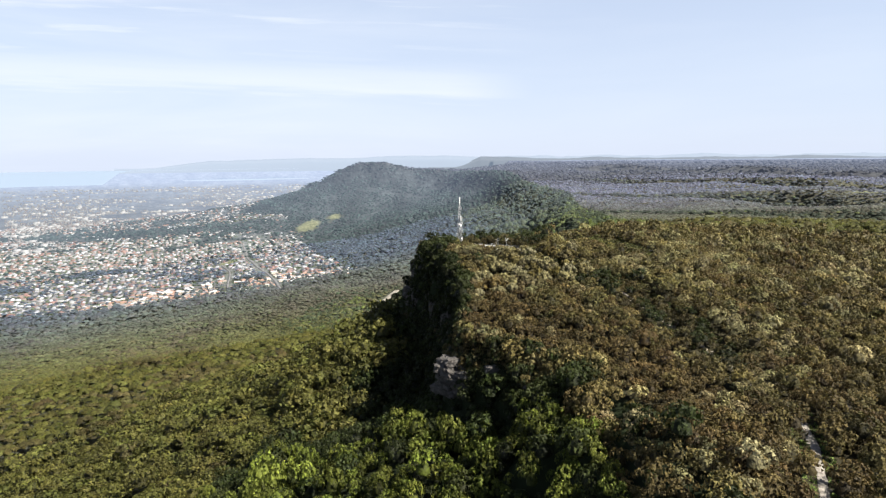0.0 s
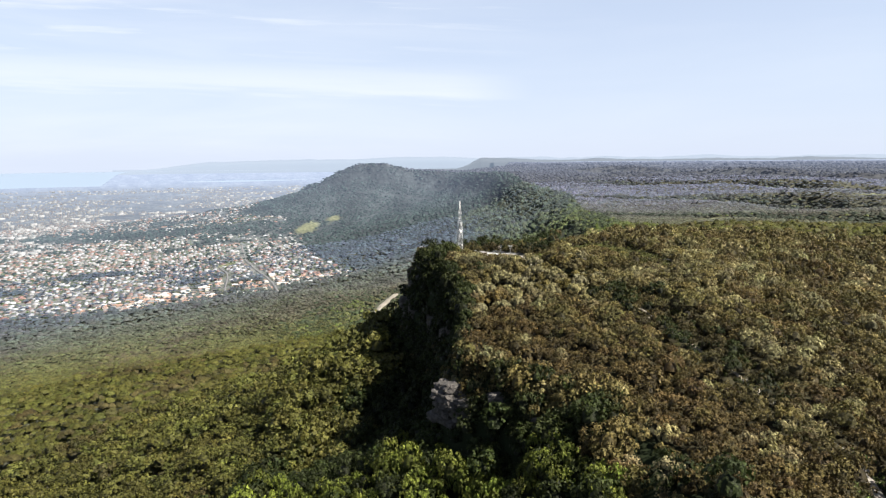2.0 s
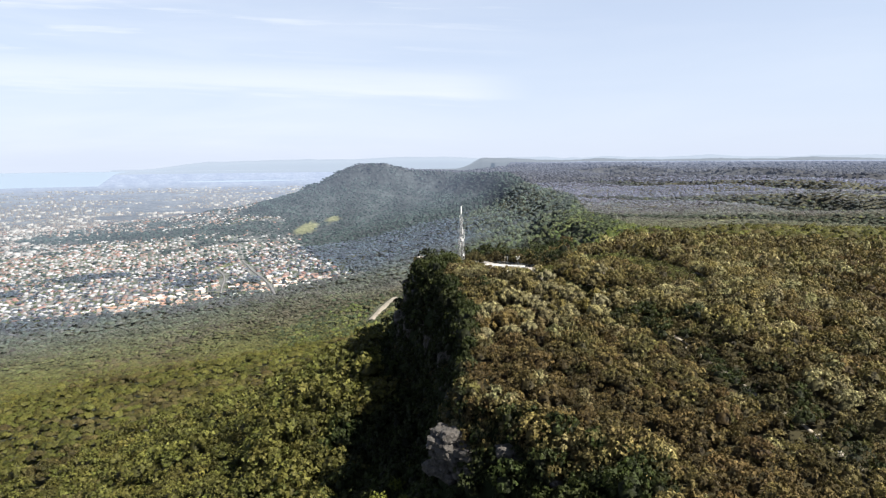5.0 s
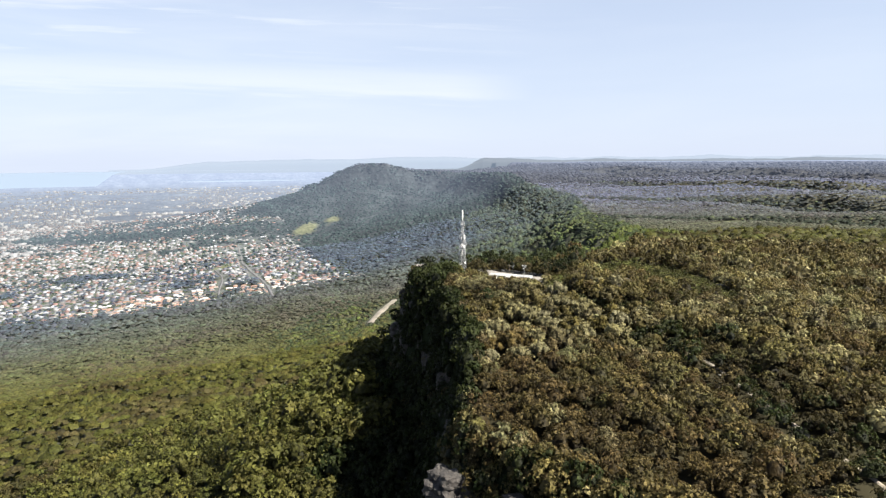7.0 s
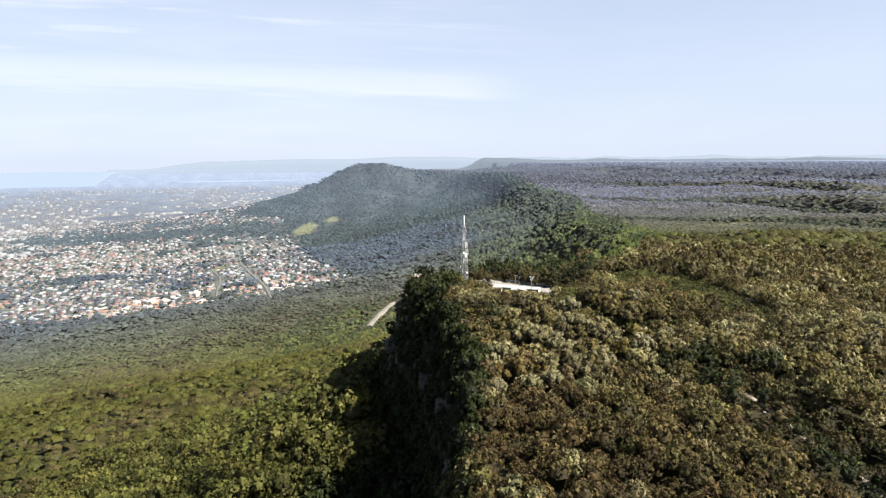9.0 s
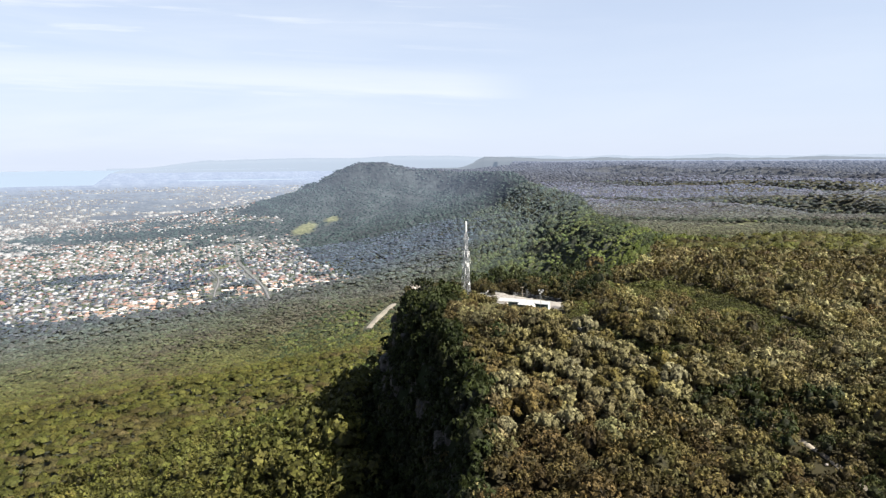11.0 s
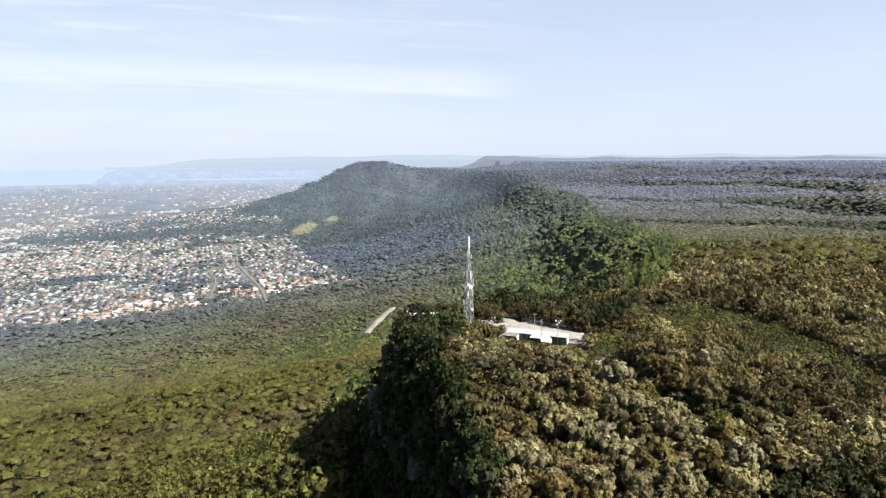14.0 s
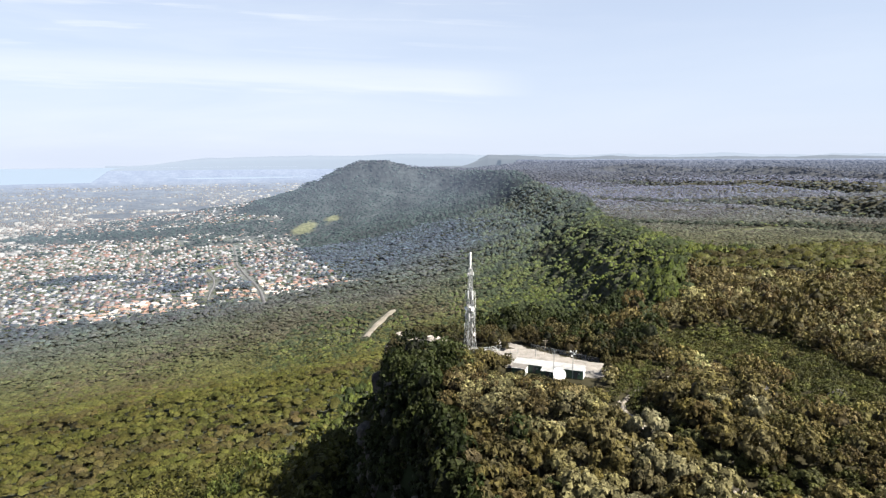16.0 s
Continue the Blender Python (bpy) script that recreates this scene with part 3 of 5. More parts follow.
def clear_of_trees(x, y, s, inn):
    """Places where the ground shows: the compound, the tracks and the bare rock."""
    v = (x - 13.5) * -0.363 + (y + 16.9) * -0.932
    u = (x - 13.5) * 0.932 + (y + 16.9) * -0.363
    yard = (u > -3) & (u < 25) & (v > -18 + 0.245 * u) & (v < 8.6)
    yard |= (u > -17) & (u <= -3) & (v > -12.5 - 0.25 * (u + 17) * (u > -8)) & (v < -5.5)
    yard |= (np.abs(v + 16 - 0.55 * (u + 2)) < 3.2) & (u > -14) & (u < 1)
    mast = np.hypot(x, y) < 3.6
    rocks = (np.hypot(x + 11, y - 10) < 5.2) | (np.hypot(x + 19.5, y - 9) < 5.2) | (np.hypot(x - 50, y + 75) < 2.4) | (np.hypot(x - 67.3, y + 45.7) < 4.6) | (np.hypot(x + 22.5, y + 26) < 3.2) | (np.hypot(x - 106, y + 52) < 2.5)
    track = (line_distance(x, y, TRACK) < np.where(y < -222, 2.8, np.where(y < -90, 0.1, 1.4))) | (line_distance(x, y, SPUR_TRACK) < 1.6)
    road = line_distance(x, y, VALLEY_ROAD) < 14
    face = (~inn) & (s < 12) & (np.hypot(x + 7, y + 160) < 4.2)
    return yard | mast | rocks | track | road | face


def scatter(spacing, r0, r1, a0, a1):
    """Jittered places in a sector ahead, with their land."""
    xs = np.arange(-r1, r1, spacing)
    X, Y = np.meshgrid(xs, np.arange(-430 if a1 < 90 else -700, min(r1, 4000), spacing))
    x = (X + rng.uniform(-0.48, 0.48, X.shape) * spacing).ravel()
    y = (Y + rng.uniform(-0.48, 0.48, Y.shape) * spacing).ravel()
    d = np.hypot(x + 5, y - np.clip(y - 105, -394, -191))
    ang = np.degrees(np.arctan2(np.abs(x + 5), y + 425))
    ok = (d >= r0) & (d < r1) & (ang < a1) & (ang >= a0)
    return x[ok], y[ok], d[ok]


def plant(name, label, lod, x, y, d, grow=1.0, trunks=False):
    """One joined stand of trees at the places given."""
    z, s, inn = land(x, y)
    keep = ~clear_of_trees(x, y, s, inn)
    if y.max() > 1200:
        keep &= np.min([line_distance(x, y, q) for q in TOWN_ROADS], 0) > 16
        keep &= (rng.random(len(x)) > town_share(x, y) * 0.93) & (rng.random(len(x)) > paddock_share(x, y) * 0.95)
    x, y, z, s, inn, d = (a[keep] for a in (x, y, z, s, inn, d))
    k = choose_kind(x, y, s, inn, d)
    size = KIND_SIZE[k] * np.clip(rng.lognormal(0, 0.26, (len(x), 1)), 0.55, 1.7) * grow * np.array((1, rng.uniform(0.9, 1.1), 1))
    size[:, 2] *= rng.uniform(0.25, 0.6, len(x)) if lod == 3 and grow < 0.9 else rng.uniform(0.4, 0.8, len(x)) if lod == 3 else rng.uniform(0.84, 1.14, len(x)) if 1 < lod < 5 else rng.uniform(0.55, 1.4, len(x))
    wet = (k == 4) | (k == 5)
    size[wet & ~inn & (s > 80) & (y < -60)] *= 1.75
    size[inn & (d > 430)] *= np.where(wet, 1.7, 0.72)[inn & (d > 430), None]
    across, ahead = (x - 13.5) * 0.932 - (y + 16.9) * 0.363, -(x - 13.5) * 0.363 - (y + 16.9) * 0.932
    low = inn & (np.abs(across - 9) < 17) & (ahead > 20) & (ahead < 42) & (grow > 0.75)
    reach = np.minimum(6.3, 3.6 + 0.3 * (ahead - 20)) + rng.uniform(-0.7, 0.3, len(x))
    size[low, 2] = np.clip((reach - z - 0.95 * size[:, 1]) / 0.8, 0.4, 9)[low]
    away = wet & (d > 240) & (y > -60)
    away &= ~inn
    size[away] *= np.interp(d[away], (240, 430, 600, 900), (1.0, 1.2, 1.5, 1.6))[:, None] * (1, 1.3, 0.7)
    # distance haze is mixed into the tree colours, stronger farther off
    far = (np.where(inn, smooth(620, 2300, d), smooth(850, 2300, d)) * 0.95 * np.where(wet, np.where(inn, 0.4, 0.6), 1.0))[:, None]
    haze_tone = np.where((inn & (d > 500))[:, None], np.array((0.063, 0.070, 0.103)), np.array((0.040, 0.052, 0.072)))
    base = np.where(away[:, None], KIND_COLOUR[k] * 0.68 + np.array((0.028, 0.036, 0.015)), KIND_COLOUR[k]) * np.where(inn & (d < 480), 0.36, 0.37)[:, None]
    col = base + (haze_tone - base) * far
    col = col * np.where(inn & (d > 430) & (d < 900), 0.87, 1.0)[:, None] * np.where(~inn & (d > 800) & (d < 1700), 1.08, 1.0)[:, None] * rng.normal(1, 0.27 if lod == 0 else 0.17 if lod in (1, 5) else 0.11, (len(x), 1)).clip(0.5, 1.7) * (1 + rng.uniform(-0.06, 0.06, (len(x), 3)))
    turn = rng.uniform(0, 2 * np.pi, len(x))
    pick = rng.integers(0, len(CROWNS[lod]), len(x))
    VV, FF, CC, NN, n = [], [], [], [], 0
    for m, (V, F, shade) in enumerate(CROWNS[lod]):
        i = np.flatnonzero(pick == m)
        c, q = np.cos(turn[i])[:, None], np.sin(turn[i])[:, None]
        R, Hc, T = size[i, 0][:, None], size[i, 1][:, None], size[i, 2][:, None]
        vx, vy = (V[:, 0] * c - V[:, 1] * q) * R, (V[:, 0] * q + V[:, 1] * c) * R
        vz = z[i][:, None] + T * 0.8 + V[:, 2] * Hc
        P = np.stack([x[i][:, None] + vx, y[i][:, None] + vy, vz], -1)
        VV.append(P.reshape(-1, 3))
        NN.append(np.stack([vx / R * 0.7, vy / R * 0.7, np.broadcast_to(V[:, 2] * 0.5 + 0.62, vx.shape)], -1).reshape(-1, 3))
        FF.append((F[None] + (np.arange(len(i)) * len(V))[:, None, None]).reshape(-1, 3) + n)
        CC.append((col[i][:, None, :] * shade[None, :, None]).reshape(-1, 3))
        n += len(i) * len(V)
    V, F, C = np.concatenate(VV), np.concatenate(FF), np.concatenate(CC)
    V = np.stack(draw_in(*V.T)[:3], -1)
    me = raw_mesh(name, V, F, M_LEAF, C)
    if lod in (2, 3):
        # leafy crowns scatter light like one rounded canopy
        me.polygons.foreach_set("use_smooth", np.ones(len(me.polygons), bool))
        nrm = np.concatenate(NN)
        me.normals_split_custom_set_from_vertices((nrm / np.linalg.norm(nrm, axis=1, keepdims=True)).tolist())
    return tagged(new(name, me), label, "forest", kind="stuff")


def forest(label, lod, spacing, r0, r1, a0, a1, grow=1.0):
    plant("forest_canopy", label, lod, *scatter(spacing, r0, r1, a0, a1), grow)


# the trees of this stretch stand as single things
def singled(x, y):
    return (x > -12) & (x < 62) & (y > -118) & (y < -58) & inside_ring(x, y)


X0 = scatter(3.85, 0, 215, 0, 41)
TOP, ONE = inside_ring(X0[0], X0[1]) & (X0[1] > -315), singled(X0[0], X0[1])
plant("forest_canopy", "olive and grey-green eucalypt canopy with pale tips", 0, *(a[TOP & ~ONE] for a in X0))


def stand(label, lod, spacing, r0, r1, half, grow, where):
    """A stand of the forest on the tableland ("top"), near the brow ("wet") or on the slopes ("low")."""
    x, y, d = scatter(spacing, r0, r1, 0, half)
    top, s = inside_ring(x, y), brow_distance(x, y)
    ok = {"top": top, "wet": ~top & (s < 85) & (y > -330), "low": ~top & (s >= 85) & (y > -400)}[where]
    plant("forest_canopy", label, lod, x[ok], y[ok], d[ok], grow)


X3 = scatter(3.5, 0, 260, 0, 45)
WET = ~inside_ring(X3[0], X3[1]) & (brow_distance(X3[0], X3[1]) < 85) & (X3[1] > -330)
FORE = WET & (X3[1] < -125) & (rng.random(len(X3[0])) < 0.74)
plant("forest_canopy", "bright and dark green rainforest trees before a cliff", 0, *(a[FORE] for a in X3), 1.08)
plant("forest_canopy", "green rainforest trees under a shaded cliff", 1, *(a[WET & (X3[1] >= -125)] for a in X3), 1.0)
stand("tall olive eucalypts on a near mountain side", 5, 6.8, 0, 225, 43, 1.0, "low")
stand("tall olive eucalypts on a mountain side", 1, 6.8, 225, 420, 42, 1.0, "low")
stand("olive eucalypt canopy on a mountain top", 1, 5.4, 215, 430, 42, 1.2, "top")
stand("green rainforest along the foot of an escarpment", 2, 5.5, 260, 830, 40, 1.15, "wet")
stand("olive-brown eucalypt forest on the lower slopes", 2, 7.6, 420, 830, 38, 1.06, "low")
stand("olive-brown eucalypt forest on a tableland", 2, 5.6, 430, 830, 38, 1.2, "top")
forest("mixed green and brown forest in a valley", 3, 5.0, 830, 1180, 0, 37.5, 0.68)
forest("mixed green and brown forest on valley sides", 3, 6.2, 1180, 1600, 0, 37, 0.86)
forest("far eucalypt forest on hills with blue-grey haze in its colour", 3, 10.2, 1600, 2800, 0, 36.5, 1.2)
X4 = scatter(8.2, 0, 420, 42, 180)
LOW = ~inside_ring(X4[0], X4[1])
plant("forest_canopy", "eucalypt forest on the mountain's other flanks", 2, *(a[LOW] for a in X4), 1.4)
X5 = scatter(5.0, 0, 260, 41, 180)
HIGH = inside_ring(X5[0], X5[1])
plant("forest_canopy", "eucalypt forest on the mountain top", 2, *(a[HIGH] for a in X5), 1.25)
X2 = scatter(4.6, 0, 180, 0, 48)
plant("forest_canopy", "eucalypt forest on a mountain shoulder", 1, *(a[X2[1] <= -315] for a in X2), 1.1)


def far_woods():
    """Clumped crowns on the far hill and tableland, beyond the single forests."""
    xs = np.arange(-3600, 3700, 22.0)
    X, Y = np.meshgrid(xs, np.arange(1900, 4700, 22.0))
    x = (X + rng.uniform(-9, 9, X.shape)).ravel()
    y = (Y + rng.uniform(-9, 9, Y.shape)).ravel()
    R = np.hypot(x + 5, y + 400)
    far = rng.uniform(4900, 8200, 4200), np.radians(rng.uniform(-3, 37, 4200))
    x, y = np.r_[x, -5 + far[0] * np.sin(far[1])], np.r_[y, -400 + far[0] * np.cos(far[1])]
    R = np.hypot(x + 5, y + 400)
    ok = (R > 2760) & ((R < 4900) | (np.arange(len(R)) >= len(R) - 4200)) & (np.abs(np.degrees(np.arctan2(x + 5, y + 400))) < 38)
    x, y, R = x[ok], y[ok], R[ok]
    ok = (rng.random(len(x)) > 0.93 * town_share(x, y)) & (rng.random(len(x)) > paddock_share(x, y))
    x, y, R = x[ok], y[ok], R[ok]
    z, s, inn = land(x, y)
    ok = (z > -420) & (rng.random(len(x)) < 0.85)
    x, y, z, R, inn = x[ok], y[ok], z[ok], R[ok], inn[ok]
    V0, F0, S0 = zip(*CROWNS[3][:4])
    pick = rng.integers(0, 4, len(x))
    VV, FF, CC, AA, n = [], [], [], [], 0
    for m in range(4):
        i = np.flatnonzero(pick == m)
        q = rng.uniform(7.5, 13, (len(i), 1)) * np.where(R[i] > 4900, 2.0, 1.0)[:, None]
        P = np.stack([x[i][:, None] + V0[m][:, 0] * q, y[i][:, None] + V0[m][:, 1] * q, z[i][:, None] + 2 + V0[m][:, 2] * q * 1.3], -1)
        # bluish base colours carry part of the haze over the woods
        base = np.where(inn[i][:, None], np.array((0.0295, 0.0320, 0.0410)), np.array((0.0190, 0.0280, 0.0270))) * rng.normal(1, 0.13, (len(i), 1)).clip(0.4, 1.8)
        VV.append(P.reshape(-1, 3))
        FF.append((F0[m][None] + (np.arange(len(i)) * len(V0[m]))[:, None, None]).reshape(-1, 3) + n)
        CC.append((base[:, None, :] * S0[m][None, :, None]).reshape(-1, 3))
        AA.append(np.repeat(R[i], len(V0[m])))
        n += len(i) * len(V0[m])
    V = np.stack(draw_in(*np.concatenate(VV).T)[:3], -1)
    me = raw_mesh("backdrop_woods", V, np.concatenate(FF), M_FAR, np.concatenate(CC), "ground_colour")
    a = me.attributes.new("haze_glow", "FLOAT", "POINT")
    # the woods glow like the land below them, in place of haze
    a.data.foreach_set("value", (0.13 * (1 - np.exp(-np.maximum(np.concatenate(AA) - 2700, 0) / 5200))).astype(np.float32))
    me.polygons.foreach_set("use_smooth", np.ones(len(me.polygons), bool))
    tagged(new("backdrop_woods", me), "hazy blue-green woods on far hills", "backdrop", kind="stuff")


far_woods()


def steep_bush():
    """Scrub that clings to the steep ground under the brow."""
    near = BROW_PTS[(BROW_PTS[:, 1] > -230) & (BROW_PTS[:, 1] < 40) & (BROW_PTS[:, 0] < 40)]
    b = near[rng.integers(0, len(near), 4600)]
    a, r = rng.uniform(0, 2 * np.pi, len(b)), rng.uniform(0.5, 30, len(b))
    x, y = b[:, 0] + r * np.cos(a), b[:, 1] + r * np.sin(a)
    out = ~inside_ring(x, y)
    # the bare upper face carries few bushes
    out &= (brow_distance(x, y) > 9) | (y < -140) | (rng.random(len(x)) < 0.85)
    x, y = x[out], y[out]
    plant("cliff_scrub", "scrub and small trees on a cliff, coloured dark for shade", 4, x, y, np.full(len(x), 200.0), 0.68)


steep_bush()


def understorey():
    x, y, d = scatter(4.4, 0, 330, 0, 40)
    ok = inside_ring(x, y) & (y > -310) & ((d < 230) | (y < 140))
    near = ok & (d < 200)
    plant("understorey", "low dark green bushes under the gums", 4, x[near], y[near], d[near], 0.6)
    ok &= ~near
    plant("understorey", "low green bushes under far gums", 3, x[ok], y[ok], d[ok], 0.55)


understorey()


def saplings():
    x, y, d = scatter(2.5, 0, 330, 0, 40)
    ahead = -(x - 13.5) * 0.363 - (y + 16.9) * 0.932
    ok = inside_ring(x, y) & (np.abs((x - 13.5) * 0.932 - (y + 16.9) * 0.363 - 9) < 18) & (ahead > 25) & (ahead < 46)
    plant("saplings", "olive saplings in the shade of low gums", 4, x[ok], y[ok], d[ok], 0.72)


saplings()


def heath():
    x, y, d = scatter(2.2, 0, 330, 0, 44)
    ok = (x > 36) & (x < 110) & (y > -125) & (y < 20) & inside_ring(x, y) & ((fbm(x / 55, y / 55, 71) > 0.42) | (line_distance(x, y, TRACK) < 8))
    plant("heath", "low olive-green heath shrubs beside a sandy track", 4, x[ok], y[ok], d[ok], 0.62)


heath()


def summit_scrub():
    x, y, d = scatter(1.9, 0, 330, 0, 44)
    ok = (np.hypot((x - 5) / 1.5, y + 16) < 17) & inside_ring(x, y)
    plant("summit_scrub", "low wind-cut scrub round the mast and sheds", 4, x[ok], y[ok], d[ok], 0.8)


summit_scrub()


def verge():
    """Grass tufts along the broad part of the walking track."""
    r = np.random.default_rng(31)
    x, y = r.uniform(35, 95, 9000), r.uniform(-320, -222, 9000)
    w = line_distance(x, y, TRACK)
    ok = (w > 1.2) & (w < 3.6)
    x, y = x[ok][:700], y[ok][:700]
    z = land(x, y)[0]
    n = len(x)
    a = r.uniform(0, 2 * np.pi, (n, 9))
    h, lean = r.uniform(0.25, 0.6, (n, 9)), r.uniform(0.15, 0.5, (n, 9))
    b = np.stack([x[:, None] + 0.25 * np.cos(a), y[:, None] + 0.25 * np.sin(a), np.repeat(z[:, None], 9, 1)], -1)
    side = np.stack([-np.sin(a), np.cos(a), 0 * a], -1) * 0.12
    tip = b + np.stack([lean * np.cos(a), lean * np.sin(a), h], -1)
    V = np.stack([b - side, b + side, tip], 2).reshape(-1, 3)
    C = np.repeat(np.array((0.085, 0.12, 0.03)) * r.uniform(0.7, 1.3, (n * 9, 1)), 3, 0)
    tagged(new("grass", raw_mesh("grass", V, np.arange(len(V)).reshape(-1, 3), M_LEAF, C)), "bright green grass tufts beside a rocky track", "grass", kind="stuff")


verge()


def town_trees():
    x, y, d = scatter(13.0, 1500, 3900, 0, 38)
    ok = (town_share(x, y) > 0.2) & (rng.random(len(x)) < 0.8) & (np.min([line_distance(x, y, q) for q in TOWN_ROADS], 0) > 13)
    x, y = x[ok], y[ok]
    z = land(x, y)[0]
    VV, FF, CC, n = [], [], [], 0
    for j in range(len(x)):
        V, F, sh = CROWNS[3][j % 10]
        R = rng.uniform(2.8, 6.0)
        VV.append(V * (R, R, R * 0.95) + (x[j], y[j], z[j]))
        FF.append(F + n)
        CC.append(np.array((0.0400, 0.0560, 0.0300)) * rng.uniform(0.7, 1.3) * sh[:, None])
        n += len(V)
    V = np.stack(draw_in(*np.concatenate(VV).T)[:3], -1)
    tagged(new("garden_trees", raw_mesh("garden_trees", V, np.concatenate(FF), M_LEAF, np.concatenate(CC))), "dark green garden trees between suburban houses", "trees", kind="stuff")


town_trees()


# ---- houses ----
HOUSE_SPOTS = []


def houses():
    xs = np.arange(-2600, 1800, 18.0)
    X, Y = np.meshgrid(xs, np.arange(300, 5200, 23.0))
    th = radians(24)
    x, y = (X * math.cos(th) - Y * math.sin(th)).ravel() + 900, (X * math.sin(th) + Y * math.cos(th)).ravel() + 100
    x, y = x + rng.uniform(-7, 7, len(x)), y + rng.uniform(-8, 8, len(x))
    ang = np.degrees(np.arctan2(x + 5, y + 425))
    ok = (np.abs(ang) < 40) & (rng.random(len(x)) < town_share(x, y) * 0.70) & (np.min([line_distance(x, y, q) for q in TOWN_ROADS], 0) > 15)
    x, y = x[ok], y[ok]
    z = land(x, y)[0]
    n = len(x)
    one = np.argsort(np.hypot(x + 500, (y - 1350) * 1.5))[:300]
    HOUSE_SPOTS.extend(zip(x[one], y[one], z[one], rng.integers(0, 2, 300) * 90 + 24 + rng.normal(0, 4, 300)))
    x, y, z = (np.delete(a_, one) for a_ in (x, y, z))
    n = len(x)
    w, l, h, r = rng.uniform(4.2, 6.6, n), rng.uniform(6, 10, n), rng.uniform(3, 5.5, n), rng.uniform(1.6, 3, n)
    a = th + rng.integers(0, 2, n) * np.pi / 2 + rng.normal(0, 0.06, n)
    c, s = np.cos(a)[:, None], np.sin(a)[:, None]
    ux = np.array((-1, 1, 1, -1, -1, 1, 1, -1, -0.0, 0.0)) * w[:, None]
    uy = np.array((-1, -1, 1, 1, -1, -1, 1, 1, -0.5, 0.5)) * l[:, None]
    uz = np.c_[np.zeros((n, 4)) - 2, np.repeat(h[:, None], 4, 1), np.repeat((h + r)[:, None], 2, 1)]
    V = np.stack([x[:, None] + ux * c - uy * s, y[:, None] + ux * s + uy * c, z[:, None] + uz], -1)
    F = np.array([(0, 1, 5), (0, 5, 4), (1, 2, 6), (1, 6, 5), (2, 3, 7), (2, 7, 6), (3, 0, 4), (3, 4, 7),
                  (4, 5, 8), (5, 6, 9), (5, 9, 8), (6, 7, 9), (7, 4, 8), (7, 8, 9)])
    roofs = np.array(((0.25, 0.13, 0.11), (0.23, 0.155, 0.135), (0.26, 0.26, 0.27), (0.48, 0.48, 0.50), (0.13, 0.13, 0.14), (0.40, 0.39, 0.38)))
    # roof colours are tinted slightly blue for the haze over the plain
    rc = np.array((0.40, 0.42, 0.45)) * roofs[rng.integers(0, 6, n)] * rng.uniform(0.8, 1.15, (n, 1))
    C = np.repeat(rc[:, None, :], 10, 1)
    C[:, :4] = (0.16, 0.145, 0.13)
    P = np.stack(draw_in(*V.reshape(-1, 3).T)[:3], -1)
    me = raw_mesh("suburb", P, (F[None] + (np.arange(n) * 10)[:, None, None]).reshape(-1, 3), M_HOUSE, C.reshape(-1, 3), "wall_colour")
    tagged(new("suburb", me), "suburban houses with terracotta, grey and white roofs", "houses", kind="stuff")


def painted(name, attribute, rough=0.7):
    m, nt, b = material(name)
    at = nt.nodes.new("ShaderNodeAttribute")
    at.attribute_name = attribute
    nt.links.new(at.outputs["Color"], b.inputs["Base Color"])
    b.inputs["Roughness"].default_value = rough
    return m


M_HOUSE = painted("house_walls_and_roofs", "wall_colour")
M_FAR_HOUSE = painted("far_roofs_with_haze", "wall_colour")
# far roofs glow faintly, haze added as emission
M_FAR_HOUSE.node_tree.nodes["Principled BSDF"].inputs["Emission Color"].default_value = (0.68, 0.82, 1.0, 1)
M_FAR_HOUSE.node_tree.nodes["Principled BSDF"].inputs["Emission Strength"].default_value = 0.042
houses()



# ---- shapes ----
def bar(bm, a, b, w, h=None):
    """A square bar from a to b."""
    a, b = Vector(a), Vector(b)
    m = look(a, b).to_3x3().to_4x4()
    bmesh.ops.create_cube(bm, size=1.0, matrix=Matrix.Translation((a + b) / 2) @ m @ Matrix.Diagonal((w, h or w, (b - a).length, 1)))


def rod(bm, a, b, r, r2=None, n=8):
    """A round bar from a to b."""
    a, b = Vector(a), Vector(b)
    m = (a - b).to_track_quat("-Z", "Y").to_matrix().to_4x4()
    bmesh.ops.create_cone(bm, cap_ends=True, segments=n, radius1=r, radius2=r if r2 is None else r2, depth=(b - a).length, matrix=Matrix.Translation((a + b) / 2) @ m)


def block(bm, x0, y0, z0, x1, y1, z1, bevel=0.0):
    r = bmesh.ops.create_cube(bm, size=1.0, matrix=Matrix.Translation(((x0 + x1) / 2, (y0 + y1) / 2, (z0 + z1) / 2)) @ Matrix.Diagonal((abs(x1 - x0), abs(y1 - y0), abs(z1 - z0), 1)))
    if bevel:
        bmesh.ops.bevel(bm, geom=list({e for v in r["verts"] for e in v.link_edges}), offset=bevel, segments=1, affect="EDGES")


